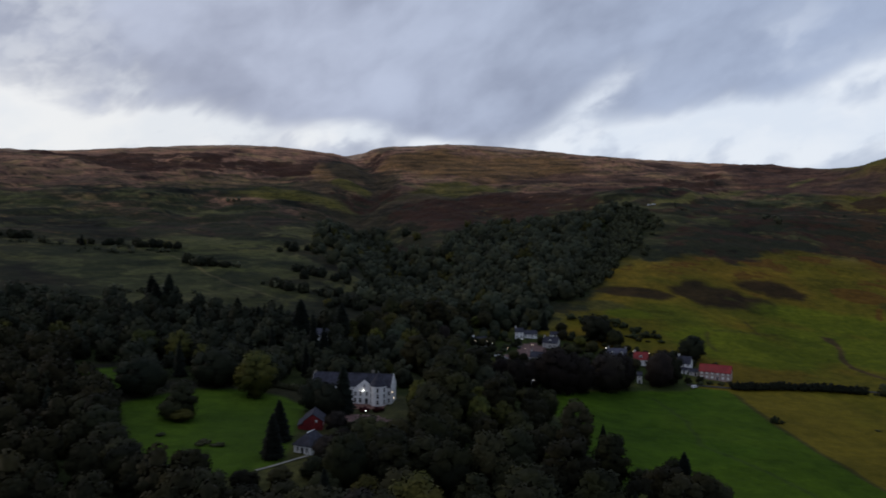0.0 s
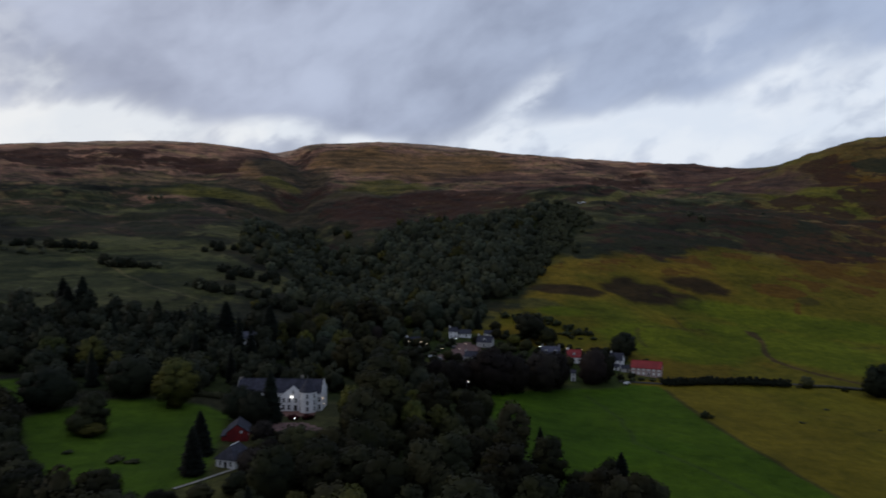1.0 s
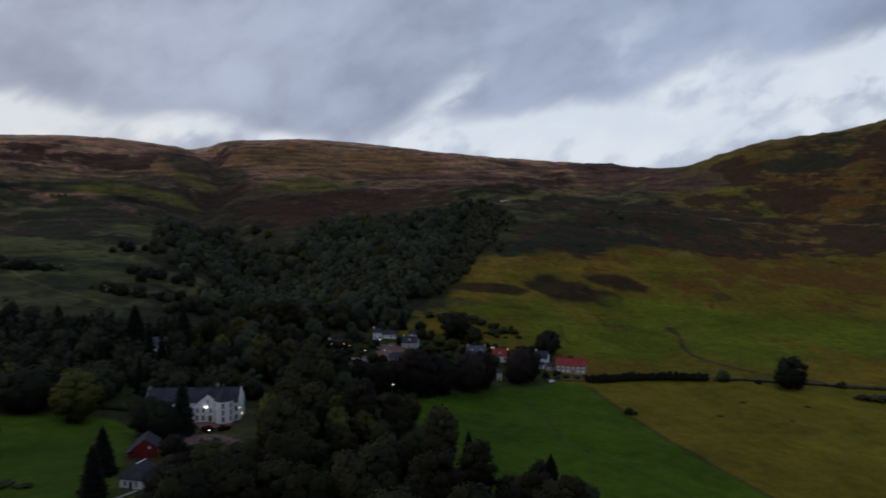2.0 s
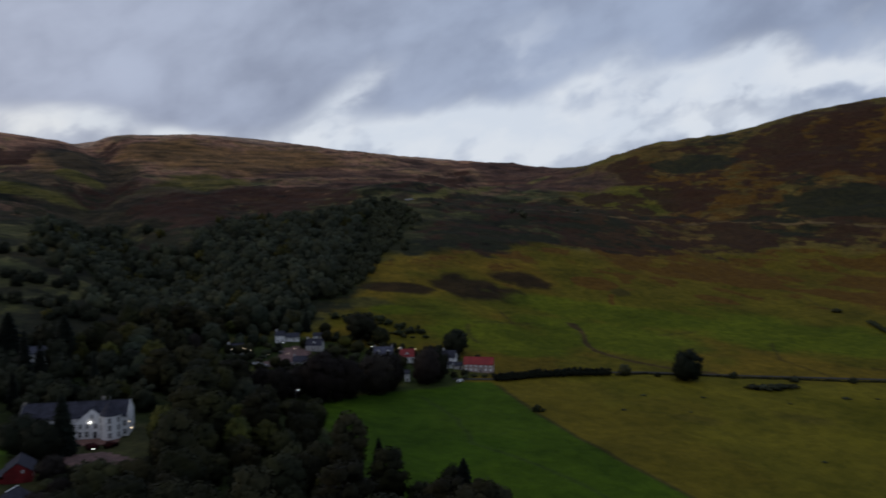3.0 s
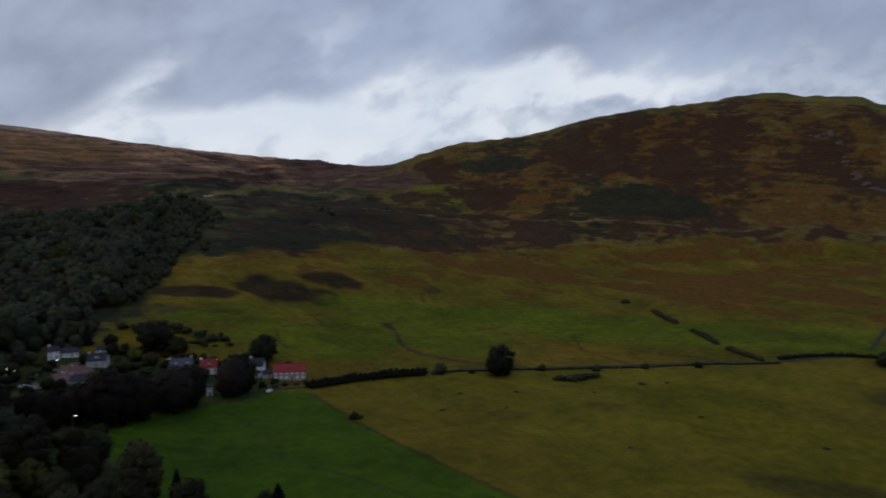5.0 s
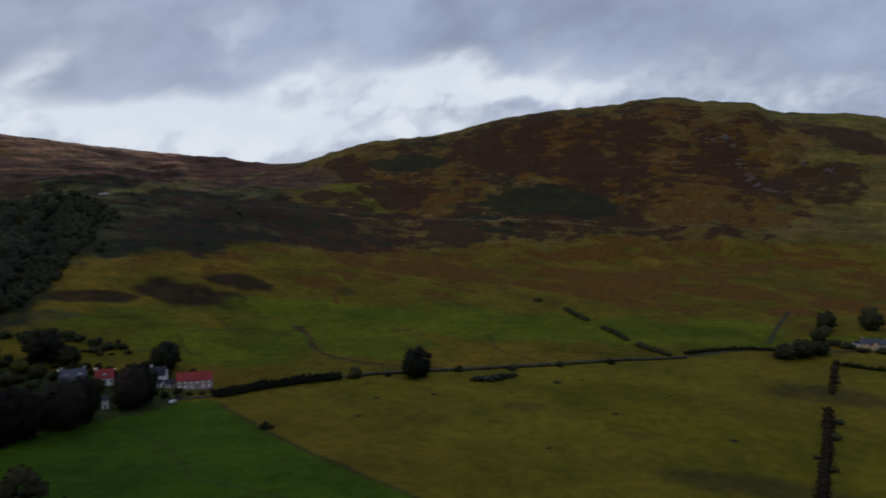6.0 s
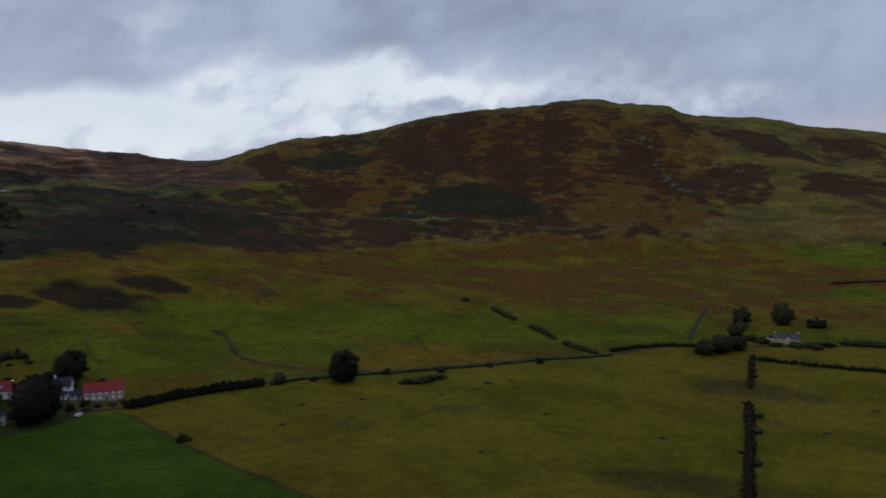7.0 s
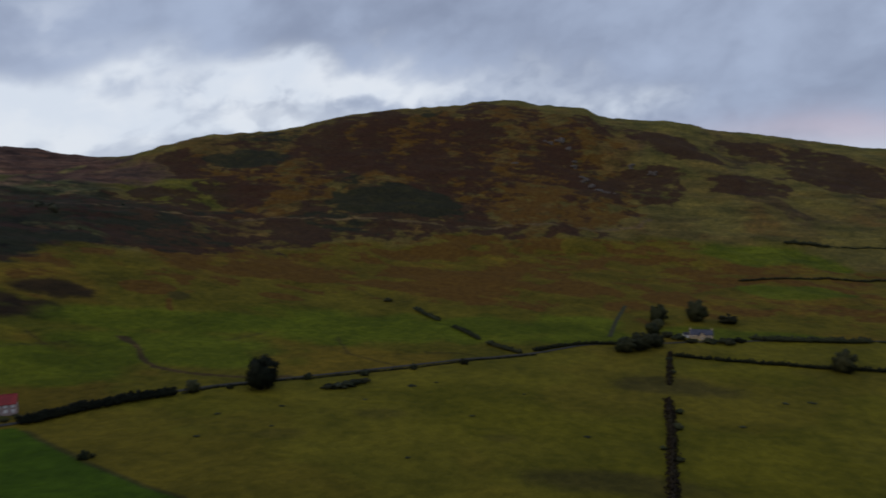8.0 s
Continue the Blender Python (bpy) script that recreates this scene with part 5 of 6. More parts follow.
def barn():
    """Red boarded barn with a dark roof, gable to the drive."""
    x, y = -45.6, 250.0
    h = thing("red_barn", x, y, ground_z(x, y), 5, "red boarded barn with a dark slate roof", "barn")
    part("wall", gabled(bmesh.new(), -3.4, 3.4, -5.0, 4.0, -0.8, 3.2, 5.7, "y"), RED_BOARD, h)
    part("roof", pitched(bmesh.new(), -3.4, 3.4, -5.0, 4.0, 3.2, 5.7, 0.45, 0.2, "y", 0.25), SLATE, h)
    for k in range(12):
        bm = bmesh.new()
        bx = -3.19 + k * 0.58
        top = 3.2 + 2.5 * (1 - abs(bx) / 3.4) - 0.25
        box(bm, bx - 0.03, bx + 0.03, -5.06, -5.005, 0.0, top)
        part("batten", bm, RED_BOARD, h)
    bm = box(bmesh.new(), -1.3, 1.3, -5.12, -5.01, 0, 2.3, 0.02)
    part("barn_door", bm, RED_BOARD, h, "red boarded barn doors")
    window(h, 1.2, -5.02, 2.9, 0.6, 0.7)
    for wy in (-2.5, 2.5):
        window(h, -3.4, wy, 1.2, 1.0, 1.0, -90)
        window(h, 3.4, wy, 1.2, 1.0, 1.0, 90)
    # lean-to on the lawn side
    bm = bmesh.new()
    box(bm, -5.2, -3.42, -4.2, 3.2, -0.8, 1.6)
    part("lean_to", bm, RED_BOARD, h)
    bm = bmesh.new()
    vs = [bm.verts.new(p) for p in ((-5.5, -4.5, 1.62), (-3.43, -4.5, 2.45), (-3.43, 3.5, 2.45), (-5.5, 3.5, 1.62))]
    us = [bm.verts.new(v.co + Vector((0, 0, 0.18))) for v in vs]
    for a in ((0, 1, 2, 3),):
        bm.faces.new([vs[i] for i in a[::-1]])
        bm.faces.new([us[i] for i in a])
    for i in range(4):
        bm.faces.new((vs[i], vs[(i + 1) % 4], us[(i + 1) % 4], us[i]))
    part("lean_to_roof", bm, SLATE, h)
    return h


barn()


def lodge():
    """Small white lodge with a hipped slate roof and a white ridge."""
    x, y = -41.5, 220.0
    h = thing("white_lodge", x, y, ground_z(x, y), -24, "small white cottage with hipped slate roof beside the lawn", "house")
    part("wall", box(bmesh.new(), -3.2, 3.2, -4.0, 4.0, -0.8, 2.7), RENDER_WHITE, h)
    bm = bmesh.new()
    low = [bm.verts.new(p) for p in ((-3.7, -4.5, 2.62), (3.7, -4.5, 2.62), (3.7, 4.5, 2.62), (-3.7, 4.5, 2.62))]
    up = [bm.verts.new(p) for p in ((-3.7, -4.5, 2.78), (3.7, -4.5, 2.78), (3.7, 4.5, 2.78), (-3.7, 4.5, 2.78))]
    top = [bm.verts.new((0, -1.6, 6.0)), bm.verts.new((0, 2.6, 6.0))]
    bm.faces.new(low[::-1])
    for i in range(4):
        bm.faces.new((low[i], low[(i + 1) % 4], up[(i + 1) % 4], up[i]))
    bm.faces.new((up[0], up[1], top[0]))
    bm.faces.new((up[1], up[2], top[1], top[0]))
    bm.faces.new((up[2], up[3], top[1]))
    bm.faces.new((up[3], up[0], top[0], top[1]))
    part("roof", bm, SLATE, h)
    part("ridge_flashing", box(bmesh.new(), -0.13, 0.13, -1.6, 2.6, 5.95, 6.12, 0.03), WHITE_PAINT, h, "pale lead ridge")
    for wx in (-1.7, 1.7):
        window(h, wx, -4.0, 0.9, 1.0, 1.3)
        window(h, wx, 4.0, 0.9, 1.0, 1.3, 180)
    door(h, 0, -4.0, 0.02)
    for wy in (-2.2, 2.0):
        window(h, 3.2, wy, 0.9, 1.0, 1.3, 90)
        window(h, -3.2, wy, 0.9, 1.0, 1.3, -90)
    return h


lodge()

# the hamlet
cottage("white_house", 52.5, 484, -6, 5.6, 6.0, 4.5, 6.6, RENDER_WHITE, SLATE, "tall white house with slate roof at the yard", 2, 2, 1)
cottage("white_cottage", 60.5, 486, -6, 8.5, 5.5, 2.4, 4.4, RENDER_WHITE, SLATE, "long low white cottage with slate roof at the yard", 1, 4, 0)
cottage("grey_cottage", 72, 468, -24, 10, 7, 3.4, 6.6, RENDER_GREY, SLATE, "grey cottage with steep slate roof", 1, 3, 1, 1)
cottage("low_shed", 78, 489, -14, 7, 4.5, 2.2, 3.8, RENDER_WHITE, SLATE, "low white shed with slate roof among trees", 1, 3, 0)
cottage("brick_house", 59, 440, -16, 8, 6, 2.4, 4.8, RENDER_GREY, SLATE, "grey house with slate roof by the yard", 1, 3, 1)
cottage("lane_cottage", 24, 461, 8, 9, 6, 2.8, 5.4, RENDER_WHITE, SLATE, "low white cottage with slate roof among the trees", 1, 3, 1)
cottage("slate_house", 110, 445, -13, 11.5, 7.5, 4.4, 8.2, RENDER_GREY, SLATE_BLUE, "grey house with blue slate roof and white dormers", 2, 3, 2, 2)
cottage("red_roof_house", 124.5, 443, -16, 8.5, 7, 3.6, 7.4, RENDER_WHITE, RED_TIN, "white house with red roof and white dormer", 1, 3, 1, 1)
cottage("white_outhouse", 113, 404, -16, 2.6, 5, 4.6, 6.0, RENDER_WHITE, SLATE, "narrow white gable house between dark trees", 2, 1, 0)
cottage("white_gable_house", 149, 434, -30, 8.0, 7.5, 4.4, 8.0, RENDER_WHITE, SLATE, "white gabled house with dark slate roof", 2, 3, 1, 0)
cottage("grey_outhouse", 151, 424, -25, 5, 4, 2.4, 3.8, RENDER_GREY, SLATE, "small grey outhouse with slate roof", 1, 2, 0)
cottage("white_shed", 146.5, 427, -25, 3.2, 3, 2.3, 3.4, RENDER_WHITE, SLATE, "small white shed beside the gabled house", 1, 1, 0)
cottage("red_roof_farm", 162, 418, -27, 17.5, 8, 4.7, 8.2, ROSE_STONE, RED_TIN, "long pinkish stone house with bright red roof", 2, 6, 0, 0, surrounds=True)
cottage("woodland_house", -73, 428, -10, 11, 7, 4.5, 7.6, RENDER_WHITE, SLATE_BLUE, "house with blue slate roof among the spruces", 1, 3, 1)
cottage("farmhouse", 588, 224, -64, 17, 7, 3.3, 6.6, SANDSTONE, SLATE_BLUE, "long sandstone farmhouse with blue slate roof", 1, 5, 2)


def farm_porch():
    x, y = 583, 222
    h = thing("farm_wing", x, y, ground_z(x, y), -64, "sandstone gabled wing of the farmhouse", "house")
    part("wall", gabled(bmesh.new(), -2.2, 2.2, -3.0, 2.1, -0.8, 3.3, 5.9, "y"), SANDSTONE, h)
    part("roof", pitched(bmesh.new(), -2.2, 2.2, -3.0, 2.1, 3.3, 5.9, 0.2, 0.18, "y", 0.1), SLATE, h)
    window(h, 0, -3.0, 1.0, 1.4, 1.4)


farm_porch()
cottage("white_farm_shed", 585, 233.5, -64, 6, 5, 2.3, 3.6, RENDER_WHITE, SLATE, "small white shed beside the farmhouse", 1, 2, 0)


# ---- yards, drive, road ----
def laid(name, outline, material, label, lift=0.05, kind="structure", category="ground"):
    """A thin bed of gravel or asphalt that follows the ground."""
    xs, ys = [p[0] for p in outline], [p[1] for p in outline]
    bm, grid, s = bmesh.new(), {}, 2.5
    nx, ny = int((max(xs) - min(xs)) / s) + 2, int((max(ys) - min(ys)) / s) + 2
    gx, gy = np.meshgrid(min(xs) + s * np.arange(nx), min(ys) + s * np.arange(ny), indexing="ij")
    inside, hz = edge(gx, gy, outline) > -0.9, relief(gx, gy)
    for i in range(nx - 1):
        for j in range(ny - 1):
            cs = ((i, j), (i + 1, j), (i + 1, j + 1), (i, j + 1))
            if all(inside[c] for c in cs):
                for c in cs:
                    if c not in grid:
                        grid[c] = bm.verts.new((gx[c], gy[c], hz[c] + lift))
                bm.faces.new([grid[c] for c in cs])
    made = bmesh.ops.extrude_face_region(bm, geom=bm.faces[:])
    for v in made["geom"]:
        if isinstance(v, bmesh.types.BMVert):
            v.co.z += 0.12
    bmesh.ops.recalc_face_normals(bm, faces=bm.faces[:])
    ob = part(name, bm, material)
    return tagged(ob, label, category, kind=kind)


def ribbon(name, line, width, material, label, lift=0.30, smooth=4.0):
    """A strip of road that follows the ground."""
    pts = []
    for (ax, ay), (bx, by) in zip(line, line[1:]):
        n = max(2, int(math.hypot(bx - ax, by - ay) / smooth))
        pts += [(ax + (bx - ax) * k / n, ay + (by - ay) * k / n) for k in range(n)]
    pts.append(line[-1])
    P = np.array(pts)
    for _ in range(12):
        P[1:-1] = 0.25 * P[:-2] + 0.5 * P[1:-1] + 0.25 * P[2:]
    d = np.gradient(P, axis=0)
    d /= np.linalg.norm(d, axis=1)[:, None]
    nrm = np.stack([-d[:, 1], d[:, 0]], 1)
    bm, rows = bmesh.new(), []
    for p, q in zip(P, nrm):
        row = []
        for o in (-0.5, -0.25, 0.25, 0.5):
            x, y = p + q * width * o
            row.append(bm.verts.new((x, y, ground_z(x, y) + lift + (0.05 if abs(o) < 0.3 else 0))))
        rows.append(row)
    for a, b in zip(rows, rows[1:]):
        for i in range(3):
            bm.faces.new((a[i], b[i], b[i + 1], a[i + 1]))
    bmesh.ops.recalc_face_normals(bm, faces=bm.faces[:])
    return tagged(part(name, bm, material), label, "road", kind="structure")


laid("yard", CAR_PARK, GRAVEL, "red gravel yard in the hamlet", 0.06)
laid("drive", ((-44, 276), (-24, 272), (-16, 262), (-20, 248), (-30, 250), (-40, 262)), GRAVEL, "red gravel drive before the manor", 0.06)
ribbon("garden_path", ((-41, 214), (-44.5, 208.5), (-49, 204), (-53, 199)), 1.1, PATH, "pale garden path to the lodge")
ribbon("road", ((140, 404),) + ROAD, 3.2, ASPHALT, "narrow country road along the hedge")
ribbon("farm_track", ((549, 283), (575, 291), (612, 302), (645, 311), (668, 316)), 3.6, TRACK, "rough grey farm track climbing between the fields", 0.12)


# ---- single trees, shrubs, hedges ----
def hedge(line, height, width, label, ragged=0.35, gap_m=1.6, material=HEDGE, name="hedge"):
    """A hedge along a line: one mesh of overlapping uneven bushes."""
    rr, vs, fs, n = np.random.RandomState(int(line[0][0] * 7 + line[0][1]) % 9999), [], [], 0
    ns = []
    for (ax, ay), (bx, by) in zip(line, line[1:]):
        long, r0 = math.hypot(bx - ax, by - ay), min(width * 0.5, 1.15 * height)
        k = max(1, int(1.6 * long / gap_m * max(1.0, 0.42 * width / r0)))
        side = max(width * 0.5 - 0.8 * r0, width * 0.1)
        for i in range(k):
            u = (i + rr.uniform(0, 1)) / k
            swell = 1 + ragged * (0.55 * math.sin(0.31 * long * u + ax) + 0.45 * math.sin(0.87 * long * u + ay))
            off = rr.uniform(-1, 1) * side * swell
            x, y = ax + (bx - ax) * u - (by - ay) / long * off, ay + (by - ay) * u + (bx - ax) / long * off
            h = height * (1 + ragged * rr.uniform(-1, 0.8)) * (0.5 + 0.5 * swell)
            v, f, soft = crown_arrays(rr, h, r0 * rr.uniform(0.7, 1.3), -0.3, 4, 56, 0.22 + 0.04 * height)
            vs.append(v + [x, y, ground_z(x, y)])
            fs.append(f + n)
            ns.append(soft)
            n += len(v)
    ob = new(name, mesh_of(name, np.concatenate(vs), np.concatenate(fs), material, np.concatenate(ns)))
    return tagged(ob, label, "hedge")


# kind, place, height, crown radius, label
FRONT_TREES = (
    ("deep", -66, 184, 11, 6.0, ""), ("deep", -73, 172, 12, 6.5, ""), ("deep", -58, 170, 11, 6.5, ""), ("deep", -46, 162, 11, 6.0, ""), ("deep", -38, 168, 10, 5.2, ""),
    ("deep", -87, 190, 11, 6.5, ""), ("deep", -82, 180, 12, 6.5, ""), ("deep", -95, 200, 12, 6.5, ""), ("deep", -104, 214, 13, 6.5, ""), ("deep", -111, 228, 13, 6.5, ""), ("deep", -118, 243, 13, 6.5, ""),
    ("deep", -30, 176, 10, 5.0, ""), ("deep", -44, 190, 5, 3.6, ""), ("deep", -36, 196, 6.5, 4.0, ""), ("deep", -52, 184, 6, 4.2, ""), ("deep", -126, 257, 12, 6.5, ""),
)
LAWN_TREES = (
    ("tall", -92, 249, 15, 5.6, "dark tree with a yellowing skirt on the lawn"), ("broad", -94.5, 247, 8, 5.5, "dark spreading shrub tree on the lawn"), ("yellow", -91, 245.5, 5, 5.0, "low yellowing bush at the foot of the lawn tree"),
    ("yellow", -76, 288, 21, 8.6, "tall tree with yellowing crown at the lawn edge"),
    ("dense", -118, 275, 17, 11, "broad dark tree at the lawn edge"),
    ("dense", -97, 300, 18, 11, "broad dark tree behind the lawn"),
    ("yellow", -143, 338, 17, 7.0, "yellow-green tree rising above the wood"),
    ("yellow", -125, 336, 17, 7.5, "yellow-green tree rising above the wood"),
    ("conifer", -51, 211, 14, 4.2, "dark pointed conifer on the lawn by the lodge"),
    ("conifer", -53.0, 229, 14, 4.4, "dark pointed conifer on the lawn by the barn"),
    ("conifer", -38, 270, 20, 5.4, "large dark conifer in front of the manor"),
    ("dense", -43, 266, 13, 6.0, "dark tree in front of the manor"), ("dense", -49, 271, 14, 7.0, "dark tree in front of the manor"),
    ("copper", -37, 244, 8, 4.2, "small purple-leaved tree beside the barn"),
    ("copper", -35, 211, 8.5, 4.4, "small purple-leaved tree beside the lodge"),
    ("copper", -32, 226, 7, 3.6, "small purple-leaved tree beside the lodge"),
    ("red_bush", -31, 279, 2.0, 2.3, "low dark red shrub below the manor terrace"),
    ("red_bush", -25.5, 279, 2.1, 2.6, "low dark red shrub below the manor terrace"),
    ("yellow", -8.5, 262, 18, 5.2, "yellow-topped tree beside the manor drive"),
)
WOOD_EDGE_TREES = (
    ("conifer", 78, 226, 17, 5.0, "dark pointed conifer at the end of the wood"),
    ("broad", 66, 214, 14, 7.5, "dark tree at the end of the wood"),
    ("broad", 86, 219, 12, 5.5, "dark tree at the end of the wood"),
    ("yellow", 56, 196, 12, 5.0, "yellow-green tree at the end of the wood"),
    ("conifer", -189, 460, 25, 8.0, "tall dark spruce above the wood"), ("conifer", -178, 461, 27, 8.0, "tall dark spruce above the wood"), ("conifer", -183, 452, 22, 7.0, "tall dark spruce above the wood"),
    ("conifer", -85, 424, 26, 9.2, "tall dark spruce above the wood"), ("conifer", -61, 428, 26, 9.0, "tall dark spruce above the wood"), ("conifer", -122, 421, 24, 6.5, "tall dark spruce above the wood"), ("conifer", -112, 430, 18, 5.0, "tall dark spruce above the wood"),
)
HAMLET_TREES = (
    ("copper", 47, 366, 16, 7.5, ""), ("copper", 31, 364, 15, 6.5, ""), ("broad", 40, 338, 5.0, 4.0, ""), ("broad", 47, 333, 5.0, 4.0, ""), ("broad", 52, 342, 5.5, 4.2, ""), ("broad", 38, 328, 6.0, 4.2, ""),
    ("copper", 37, 355, 17, 7.0, ""), ("copper", 58, 360, 25, 12.0, ""), ("copper", 71, 367, 22, 10.0, ""),
    ("copper", 88, 378, 23, 11.0, ""), ("copper", 98, 386, 22, 8.0, ""), ("broad", 103, 394, 6.5, 3.0, ""),
    ("copper", 122, 397, 22, 8.6, ""), ("dense", 130, 403, 20, 7.8, ""),
    ("broad", 21, 456.5, 6.5, 4.0, ""), ("broad", 26, 458, 6.5, 3.6, ""), ("broad", 31, 459, 7.5, 4.2, ""), ("broad", 82, 484, 8, 4.0, ""), ("broad", 66, 474, 5, 2.8, ""),
)
BACK_GARDEN_TREES = (
    ("broad", 44, 432, 7, 4.0, ""), ("broad", 49, 428, 6.5, 3.6, ""),
    ("dense", 106, 486, 19, 11.5, "large round dark tree behind the slate house"), ("broad", 116, 476, 12, 6.5, ""),
    ("dense", 160, 452, 17, 9.0, "large round dark tree above the red-roofed house"), ("dense", 137, 436, 12, 6.5, ""),
    ("yellow", 92, 472, 8, 4.5, ""), ("broad", 117, 430, 7.5, 4.2, ""), ("broad", 131, 432, 8.5, 4.6, ""), ("broad", 104, 436, 6, 4.0, ""), ("broad", 98, 462, 8, 4.6, ""), ("broad", 82, 454, 7, 4.6, ""),
    ("broad", 30, 500, 13, 6.5, ""), ("conifer", 72, 503, 14, 4.0, ""), ("broad", 84, 500, 7, 4.6, ""), ("broad", 64, 512, 13, 6.5, ""),
)
DITCH_TREES = (
    ("field", 397, 182, 3.0, 2.6, "loose thorn bush beside the pasture ditch"), ("field", 371, 175, 3.2, 3.0, "loose thorn bush beside the pasture ditch"), ("field", 475, 210, 2.4, 2.2, "loose thorn bush beside the pasture ditch"),
    ("field", 337, 171, 2.0, 1.8, "loose thorn bush beside the pasture ditch"), ("field", 507, 223, 2.8, 2.4, "loose thorn bush beside the pasture ditch"), ("field", 326, 160, 2.2, 2.2, "loose thorn bush beside the pasture ditch"),
)
ROADSIDE_TREES = (
    ("dense", 276, 371, 20, 9.6, "solitary dense round tree beside the road"),
    ("field", 246, 391, 7.5, 4.4, "small grey-green tree beside the road hedge"),
    ("bush", 308, 369, 4.8, 2.6, ""), ("bush", 338, 352, 3.8, 3.2, ""), ("bush", 372, 341, 4.2, 2.6, ""), ("bush", 405, 325, 4.2, 3.2, ""),
    ("bush", 302, 347, 2.6, 4.6, ""), ("bush", 308, 343, 3.0, 5.6, ""), ("bush", 315, 342, 3.0, 5.4, ""), ("bush", 321, 342, 2.8, 4.8, ""), ("bush", 327, 342, 2.2, 3.6, ""),
    ("thorn", 158.5, 335, 4.0, 2.4, "rounded thorn bush in the field corner"), ("thorn", 161.6, 334.2, 2.0, 1.4, "small thorn bush in the field corner"), ("bush", 264, 383, 2.6, 2.4, ""), ("bush", 284, 378, 2.2, 2.0, ""),
)
FARM_TREES = (
    ("field", 545, 121, 17, 8.2, "large dense tree standing in the roadside hedge"),
    ("field", 622, 269, 18, 9.0, "round tree behind the farmhouse"), ("field", 645, 243, 20, 9.5, "tall tree behind the farmhouse"),
    ("bush", 655, 220, 8.0, 9, ""), ("field", 512, 256, 12, 8.5, ""), ("field", 525, 249, 14, 8.5, ""), ("field", 540, 243, 11, 7.0, ""), ("field", 575, 258, 11, 6.5, ""), ("field", 600, 262, 9, 5.5, ""), ("field", 552, 262, 7, 4.5, ""),
    ("bush", 570, 236, 5.0, 5.8, ""), ("bush", 574, 213, 4.6, 6.0, ""), ("bush", 568, 225, 3.0, 5.0, ""), ("bush", 580, 202, 5.0, 7.0, ""), ("bush", 574, 246, 5.0, 5.0, ""), ("bush", 592, 196, 4.0, 5.0, ""),
    ("bush", 607, 182, 3.5, 3.0, ""), ("bush", 533, 496, 4.0, 4.4, ""), ("bush", 537, 500, 2.6, 3.0, ""),
)
FIELD_SHRUBS = (
    ("thorn", 126, 518, 5.0, 5.0, ""), ("thorn", 131, 511, 4.6, 4.2, ""), ("thorn", 137, 503, 4.4, 4.4, ""), ("thorn", 141, 494, 3.8, 5.0, ""), ("thorn", 149, 493, 3.4, 4.2, ""),
    ("thorn", 133, 492, 3.4, 4.2, ""), ("thorn", 104, 520, 4.4, 4.6, ""), ("thorn", 96, 528, 4.6, 4.8, ""), ("thorn", 112, 526, 3.4, 3.4, ""), ("thorn", 120, 527, 4.0, 4.2, ""),
    ("thorn", -75, 220, 1.4, 3.2, "low dark shrub bed on the lawn"), ("thorn", -70, 219, 1.2, 2.4, "low dark shrub bed on the lawn"), ("thorn", -91, 227, 1.0, 1.8, "low dark shrub bed on the lawn"),
    ("thorn", 148, 404, 2.2, 2.4, ""), ("thorn", 154, 406, 2.0, 2.6, ""), ("thorn", 160, 404, 2.0, 2.2, ""), ("thorn", 166, 406, 2.4, 2.4, ""),
)
for plants in (FRONT_TREES, LAWN_TREES, WOOD_EDGE_TREES, HAMLET_TREES, BACK_GARDEN_TREES, ROADSIDE_TREES, DITCH_TREES, FARM_TREES, FIELD_SHRUBS):
    for kind, x, y, h, r, label in plants:
        tree(kind, x, y, h, r, label)

YARD_WOOD = ((24, 498), (40, 492), (50, 494), (70, 496), (76, 512), (86, 550), (80, 560), (52, 524), (26, 520))
LANE_WOOD = ((8, 446), (16, 464), (30, 468), (44, 476), (44, 492), (22, 486), (6, 470))
yrng = np.random.RandomState(61)
for outline, low, high in ((YARD_WOOD, 7.0, 12.0), (LANE_WOOD, 6.0, 10.0)):
    for x, y in scatter(outline, 6.5, yrng, margin=1.0):
        h = yrng.uniform(low, high)
        tree("glen", x, y, h, h * yrng.uniform(0.40, 0.52), "", "trees round the yard")

THORN_BANK = ((90, 514), (108, 536), (130, 532), (158, 496), (146, 478), (128, 488))
trng = np.random.RandomState(47)
for x, y in scatter(THORN_BANK, 4.4, trng, margin=0.0):
    if trng.uniform() < 0.55:
        tree("thorn", x, y, trng.uniform(1.2, 2.8), trng.uniform(1.4, 2.8), "low thorn shrub on the bank above the hamlet", "thorns on the bank")

# low growth between the houses and below the yard
grng = np.random.RandomState(31)
TAKEN = [((o.location.x, o.location.y), 9.0 if o.get("category") == "house" else 3.2) for o in scene.objects if o.parent is None and o.get("category") in ("house", "car", "lamp", "tree")]
for x, y in scatter(HAMLET, 6.5, grng, [(CAR_PARK, 2.0)], 3.0):
    if all(math.hypot(x - a, y - c) > d for (a, c), d in TAKEN) and grng.uniform() < 0.75:
        low_growth = y < 425 and x < 45
        tree("bush" if grng.uniform() < 0.55 else "broad", x, y, grng.uniform(2.2, 5.0) if not low_growth else grng.uniform(3.0, 7.5), grng.uniform(2.0, 3.6), group="gardens of the hamlet")
DRIVE_BANK = ((-38, 232), (-12, 226), (-8, 250), (-14, 256), (-24, 254), (-34, 250))
